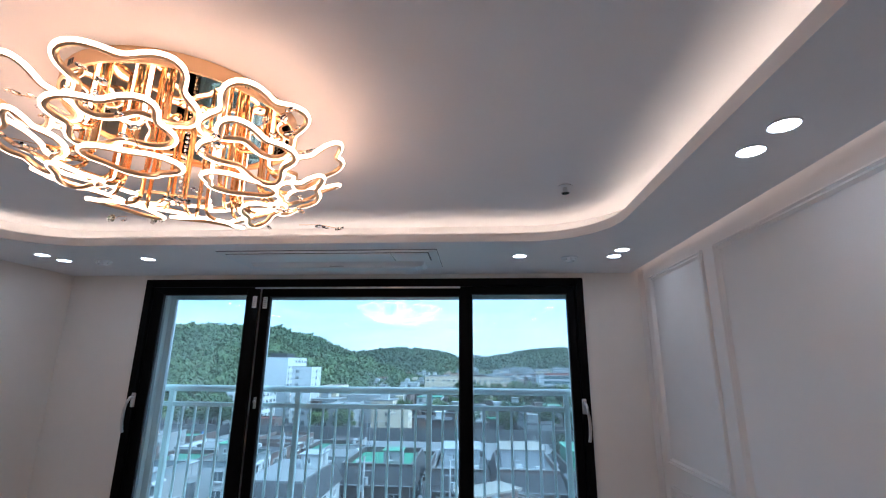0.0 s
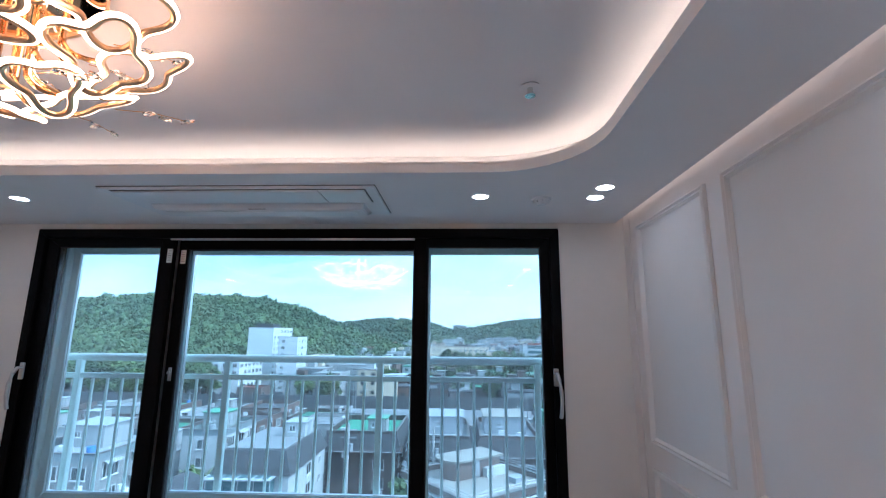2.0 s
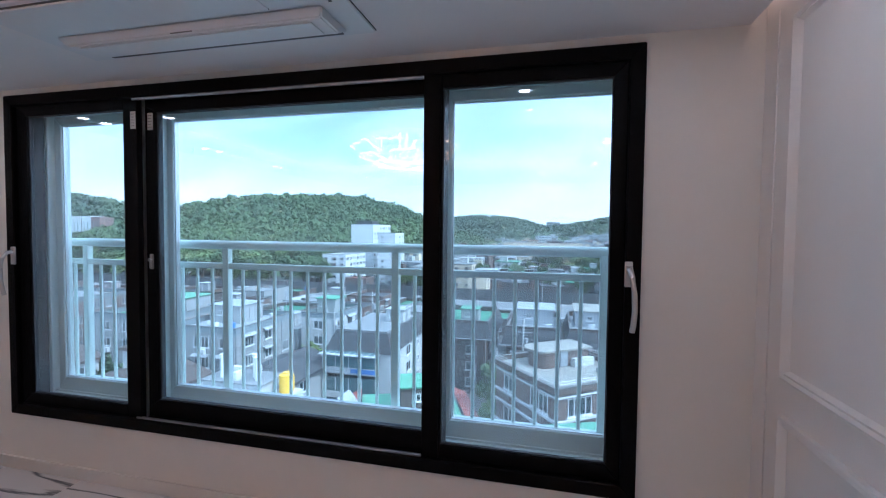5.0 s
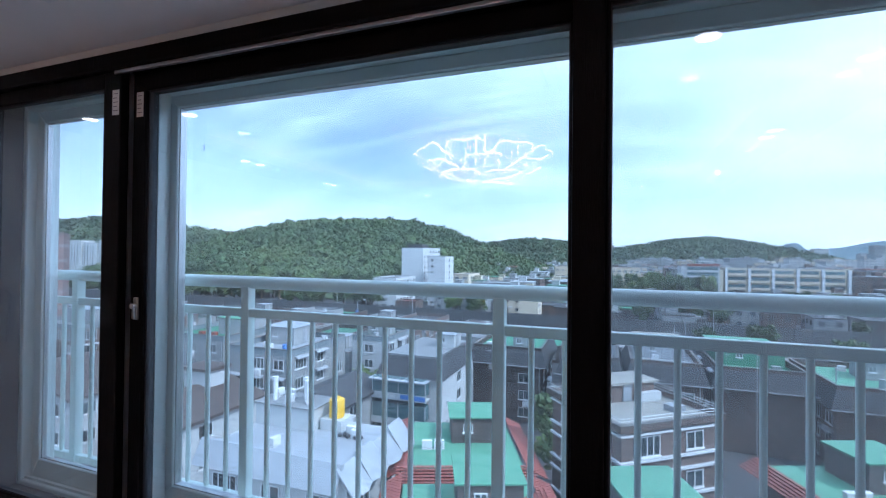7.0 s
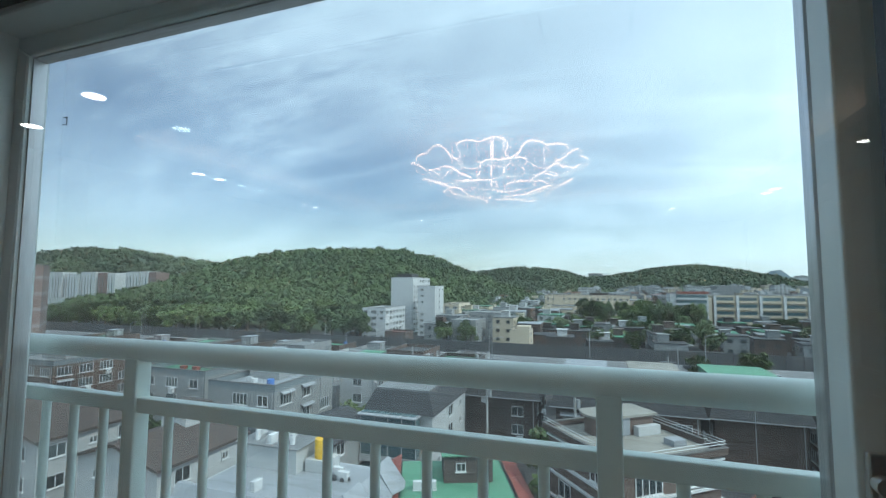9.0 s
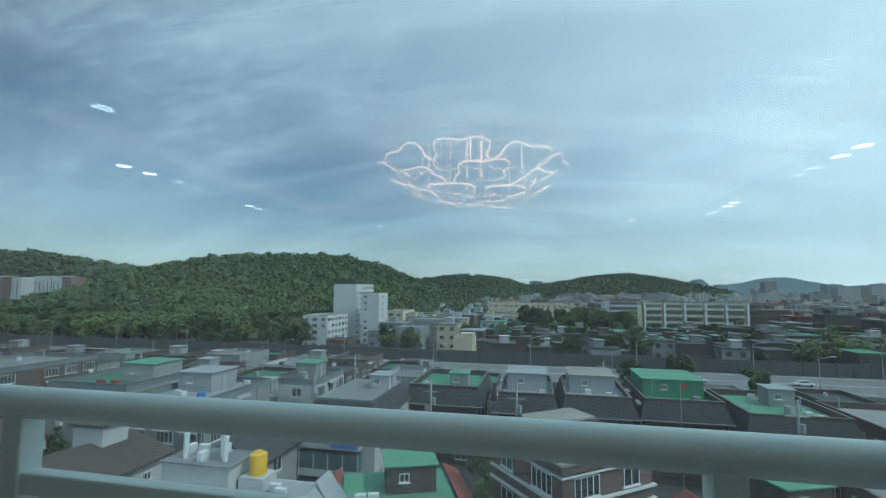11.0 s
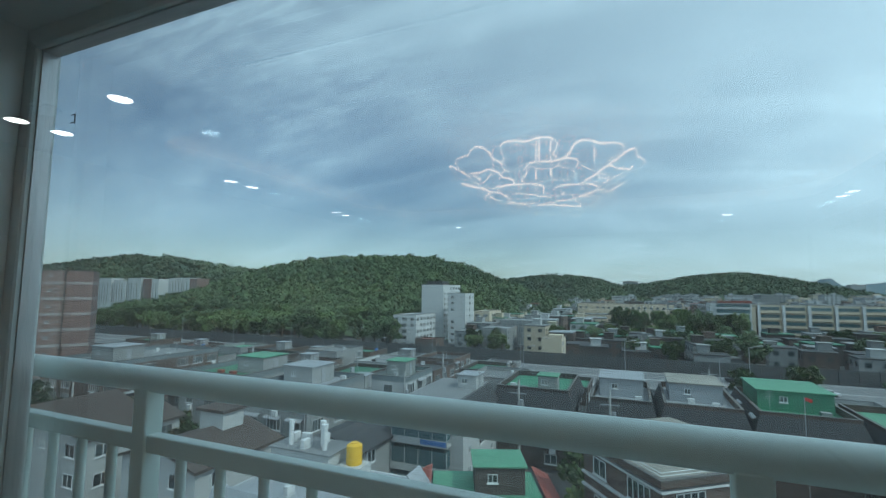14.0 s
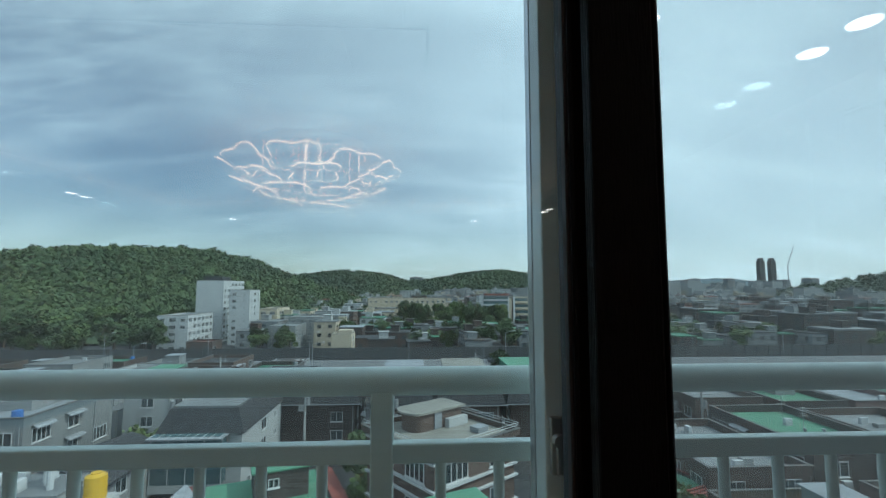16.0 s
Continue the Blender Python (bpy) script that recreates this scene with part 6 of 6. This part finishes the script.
def hill(name, bumps, x0, x1, y0, y1, step, material, label, rough=2.0):
    nx, ny = int((x1 - x0) / step), int((y1 - y0) / step)
    V, F = [], []
    for j in range(ny + 1):
        for i in range(nx + 1):
            x, y = x0 + i * step, y0 + j * step
            z = hill_height(x, y, bumps)
            z += min(z / 8, 1) * rough * (noise.noise(Vector((x, y, 0)) / (step * 2.2)) + 0.6 * noise.noise(Vector((x, y, 5)) / (step * 1.1)))
            V.append((x, y, GROUND - 0.5 + z))
    for j in range(ny):
        for i in range(nx):
            a = j * (nx + 1) + i
            F.append((a, a + 1, a + nx + 2, a + nx + 1))
    me = bpy.data.meshes.new(name)
    me.from_pydata(V, [], F)
    me.materials.append(M[material])
    me.polygons.foreach_set("use_smooth", [True] * len(me.polygons))
    return tagged(new(name, me), label, "hill", kind="structure")


MAIN = [(-172, 395, 33, 66, 120), (-262, 372, 36.5, 80, 115), (-335, 335, 17, 90, 90), (-110, 420, 12, 70, 90)]
hill("ground_hill", MAIN, -520, -20, 190, 700, 8, "wood_hill", "wooded hill ground")
rng = random.Random(77)
spots = []
while len(spots) < 15000:
    x, y = rng.uniform(-480, -40), rng.uniform(225, 470)
    z = hill_height(x, y, MAIN)
    if z < 3 + rng.random() * 6:
        continue
    r = rng.uniform(1.4, 3.0) * (rng.uniform(1.3, 1.7) if rng.random() < 0.16 else 1.0)
    spots.append((x, y, GROUND + z + r * 0.75, r))
tagged(new("hill_woods", clump_mesh("hill_woods", spots, "wood_hill")), "dense spring-green woods on the hill", "woods", kind="stuff")

LEFT = [(-1150, 640, 64, 260, 200), (-700, 760, 46, 220, 200), (-950, 700, 40, 160, 200)]
hill("ground_hill_far", LEFT, -1700, -300, 380, 1200, 22, "far_hill", "far wooded ridge", 7)
MIDH = [(-120, 760, 36, 75, 90), (-40, 780, 24, 60, 90), (-230, 760, 30, 90, 90)]
hill("ground_hill_mid", MIDH, -420, 130, 560, 1000, 11, "far_hill", "wooded hillock behind the town", 5)
RIGHT = [(250, 1330, 52, 110, 160), (120, 1340, 34, 100, 150), (400, 1380, 34, 120, 150), (-60, 1300, 30, 150, 150)]
hill("ground_hill_right", RIGHT, -400, 760, 1000, 1800, 18, "far_hill", "broad wooded hill behind the town", 6)
# farthest ridge, its distance haze painted as pale blue
PEAK = [(985, 3100, 60, 38, 160), (1480, 3200, 100, 260, 260), (2000, 2900, 80, 400, 260), (900, 3200, 66, 500, 260)]
hill("backdrop_ridge", PEAK, -200, 2900, 2500, 3800, 40, "hazed_ridge", "far mountain ridge with pale blue haze in its colour", 8)
EAST = [(1020, 880, 42, 260, 150), (1350, 820, 56, 240, 200)]
hill("ground_hill_east", EAST, 500, 1900, 560, 1300, 20, "far_hill", "wooded ridge beyond the town", 6)


def far_woods(name, bumps, xr, yr, count, rr, seed, label):
    rng = random.Random(seed)
    spots, tries = [], 0
    while len(spots) < count and tries < count * 20:
        tries += 1
        x, y = rng.uniform(*xr), rng.uniform(*yr)
        z = hill_height(x, y, bumps)
        if z < 5:
            continue
        r = rng.uniform(*rr)
        spots.append((x, y, GROUND + z + r * 0.4, r))
    tagged(new(name, clump_mesh(name, spots, "wood_far")), label, "woods", kind="stuff")


M["wood_far"] = mat("wood_far", (0.105, 0.140, 0.075), 0.95, noise_scale=0.008, alt=(0.028, 0.050, 0.032), vary=0.5, random_vary=0.25, island=True)
far_woods("ridge_woods", LEFT, (-1500, -380), (480, 760), 2200, (4.5, 9), 41, "woods along the far ridge")
far_woods("hillock_woods", MIDH, (-400, 110), (640, 790), 1800, (2.5, 5), 42, "woods on the hillock behind the town")
far_woods("broad_hill_woods", RIGHT, (-350, 640), (1160, 1400), 2200, (4.5, 9), 43, "woods on the broad far hill")
far_woods("east_woods", EAST, (560, 1700), (640, 900), 1200, (4.5, 9), 44, "woods on the ridge beyond the town")


def leaf_crown(seed, n=1300):
    """Crown of many small leaves gathered into uneven boughs."""
    r = random.Random(seed)
    boughs = [(Vector((r.gauss(0, 0.36), r.gauss(0, 0.36), r.uniform(-0.55, 0.75))), r.uniform(0.22, 0.42)) for _ in range(15)]
    V, F = [], []
    for i in range(n):
        c, s = boughs[i % 15]
        p = c + Vector((r.gauss(0, 1), r.gauss(0, 1), r.gauss(0, 1))).normalized() * s * r.random() ** 0.4
        a = Vector((r.gauss(0, 1), r.gauss(0, 1), r.gauss(0, 1))).normalized()
        b = a.orthogonal().normalized()
        e = r.uniform(0.07, 0.13)
        k = len(V)
        V += [tuple(p + a * e), tuple(p + b * e * 0.7), tuple(p - a * e), tuple(p - b * e * 0.7)]
        F.append((k, k + 1, k + 2, k + 3))
    me = bpy.data.meshes.new("crown")
    me.from_pydata(V, [], F)
    me.materials.append(M["leaf" if seed % 2 else "leaf_light"])
    return me


CROWNS = [leaf_crown(i) for i in range(6)]


def trunk_mesh():
    bm = bmesh.new()
    cyl(bm, (0, 0, 0), (0.02, 0.01, 0.55), 0.045, 8, 0.028)
    for a in range(5):
        q = radians(72 * a)
        cyl(bm, (0.02, 0.01, 0.42 + 0.03 * a), (0.22 * math.cos(q), 0.22 * math.sin(q), 0.72 + 0.03 * a), 0.018, 5, 0.006)
    return mesh_of("trunk", bm, "bark")


TRUNK = trunk_mesh()


def tree(x, y, h, spread, k, z=GROUND, label="leafy green town tree"):
    t = thing("tree", (x, y, z), label, "tree", "town trees")
    part("trunk", TRUNK, None, t).scale = (h, h, h)
    c = part("crown", CROWNS[k % 6], None, t)
    c.location = (0, 0, h * 0.62)
    c.scale = (spread, spread, h * 0.42)
    c.rotation_euler[2] = k * 1.3


rng = random.Random(12)
k = 0
for x0, x1, y0, y1, n, hr in ((-290, -92, 151, 215, 150, (7, 13)), (-300, -110, 215, 262, 70, (8, 14)), (-14, 42, 230, 254, 34, (11, 16)), (-20, 150, 152, 250, 75, (6, 9.5)), (-70, -20, 160, 200, 14, (6, 10)),
                              (60, 180, 150, 180, 16, (6, 10))):
    for i in range(n):
        h = rng.uniform(*hr)
        tree(rng.uniform(x0, x1), rng.uniform(y0, y1), h, h * (rng.uniform(0.26, 0.34) if hr[1] == 16 else rng.uniform(0.40, 0.58)), k, label="slim tall green tree in a row" if hr[1] == 16 else "leafy green town tree")
        k += 1
for x, y, h in ((-29.5, 40.0, 7), (-30.5, 52, 8), (-52, 40, 8), (-70, 46, 8), (4.5, 79, 8), (13, 78, 7), (18.8, 110, 8), (16.0, 33, 9), (17.5, 29, 8), (-4.5, 45, 7), (-7.5, 53, 7), (30, 112, 9), (-84, 40, 9), (-76, 30, 8), (45, 112, 7)):
    tree(x, y, h, h * 0.42, k, label="leafy green tree between the houses")
    k += 1


def street_lamp(x, y):
    t = thing("street_lamp", (x, y, GROUND + 0.9 if 119 < y < 144 else GROUND), "tall grey street lamp with bent arm", "street lamp", "trunk road lamps")
    bm = bmesh.new()
    cyl(bm, (0, 0, 0), (0, 0, 9), 0.12, 8, 0.08)
    part("pole", bm, "metal_grey", t)
    bm = bmesh.new()
    cyl(bm, (0, 0, 8.9), (2.4, -0.4, 9.6), 0.07, 6)
    part("arm", bm, "metal_grey", t)
    part("lamp_head", box(2.2, 3.2, -0.6, -0.2, 9.5, 9.7, 0.05, 1), "band_white", t)


for i in range(11):
    street_lamp(-190 + 31 * i, 145.2)
for i in range(6):
    street_lamp(-160 + 44 * i, 118)


def utility_pole(x, y):
    t = thing("utility_pole", (x, y, GROUND), "grey concrete utility pole with cross arms", "utility pole", "street poles")
    bm = bmesh.new()
    cyl(bm, (0, 0, 0), (0, 0, 12), 0.2, 8, 0.13)
    part("pole", bm, "concrete", t)
    for z in (10.2, 11.2):
        part("cross_arm", box(-1.1, 1.1, -0.06, 0.06, z, z + 0.12), "metal_grey", t)
    bm = bmesh.new()
    cyl(bm, (0.4, 0, 8.6), (0.4, 0, 9.5), 0.25, 8)
    part("transformer", bm, "metal_grey", t)


for x, y in ((-15.5, 59.5), (-31.8, 58.5), (-4.2, 58), (9, 80), (-52, 62), (-72, 70), (26, 57), (34, 55), (-34, 78), (6.2, 39), (-86, 46)):
    utility_pole(x, y)


def car(x, y, m, rot, label):
    t = thing("car", (x, y, GROUND + 0.905, 0, 0, rot), label, "car", "cars on the trunk road")
    bm = bmesh.new()
    bm_box(bm, -2.2, 2.2, -0.88, 0.88, 0.3, 0.85)
    vs = bm_box(bm, -1.3, 1.1, -0.78, 0.78, 0.851, 1.42)
    for v in vs:
        if v.co.z > 1.2:
            v.co.x *= 0.72
    bmesh.ops.bevel(bm, geom=list(bm.edges), offset=0.08, segments=2, affect="EDGES")
    part("body", bm, m, t)
    part("glazing", box(-1.12, 0.92, -0.80, 0.80, 0.93, 1.25), "win_glass", t)
    for wx in (-1.35, 1.35):
        for wy in (-0.8, 0.8):
            bm = bmesh.new()
            cyl(bm, (wx, wy - 0.1, 0.32), (wx, wy + 0.1, 0.32), 0.32, 14)
            part("wheel", bm, "tyre", t)


car(38, 128, "car_white", 0, "white saloon car on the trunk road")
car(-44, 127, "car_white", 180, "white car on the trunk road")
car(-72, 136, "car_dark", 0, "dark car on the trunk road")
car(22, 137, "car_dark", 180, "dark car on the trunk road")
car(62, 129, "car_white", 0, "white van-like car on the trunk road")
flag = thing("flag", (15.2, 60.2, GROUND), "small red flag on a thin pole", "flag")
bm = bmesh.new()
cyl(bm, (0, 0, 0), (0, 0, 12.6), 0.05, 6)
part("pole", bm, "metal_grey", flag)
cloth = bmesh.new()
for i in range(6):                       # a limp, folded strip
    x, y, z = 0.05 + 0.11 * i, 0.04 * math.sin(i * 1.7), 12.2 - 0.03 * i
    bm_box(cloth, x, x + 0.112, y - 0.012, y + 0.03, z, z + 0.36)
part("cloth", cloth, "cloth_red", flag)
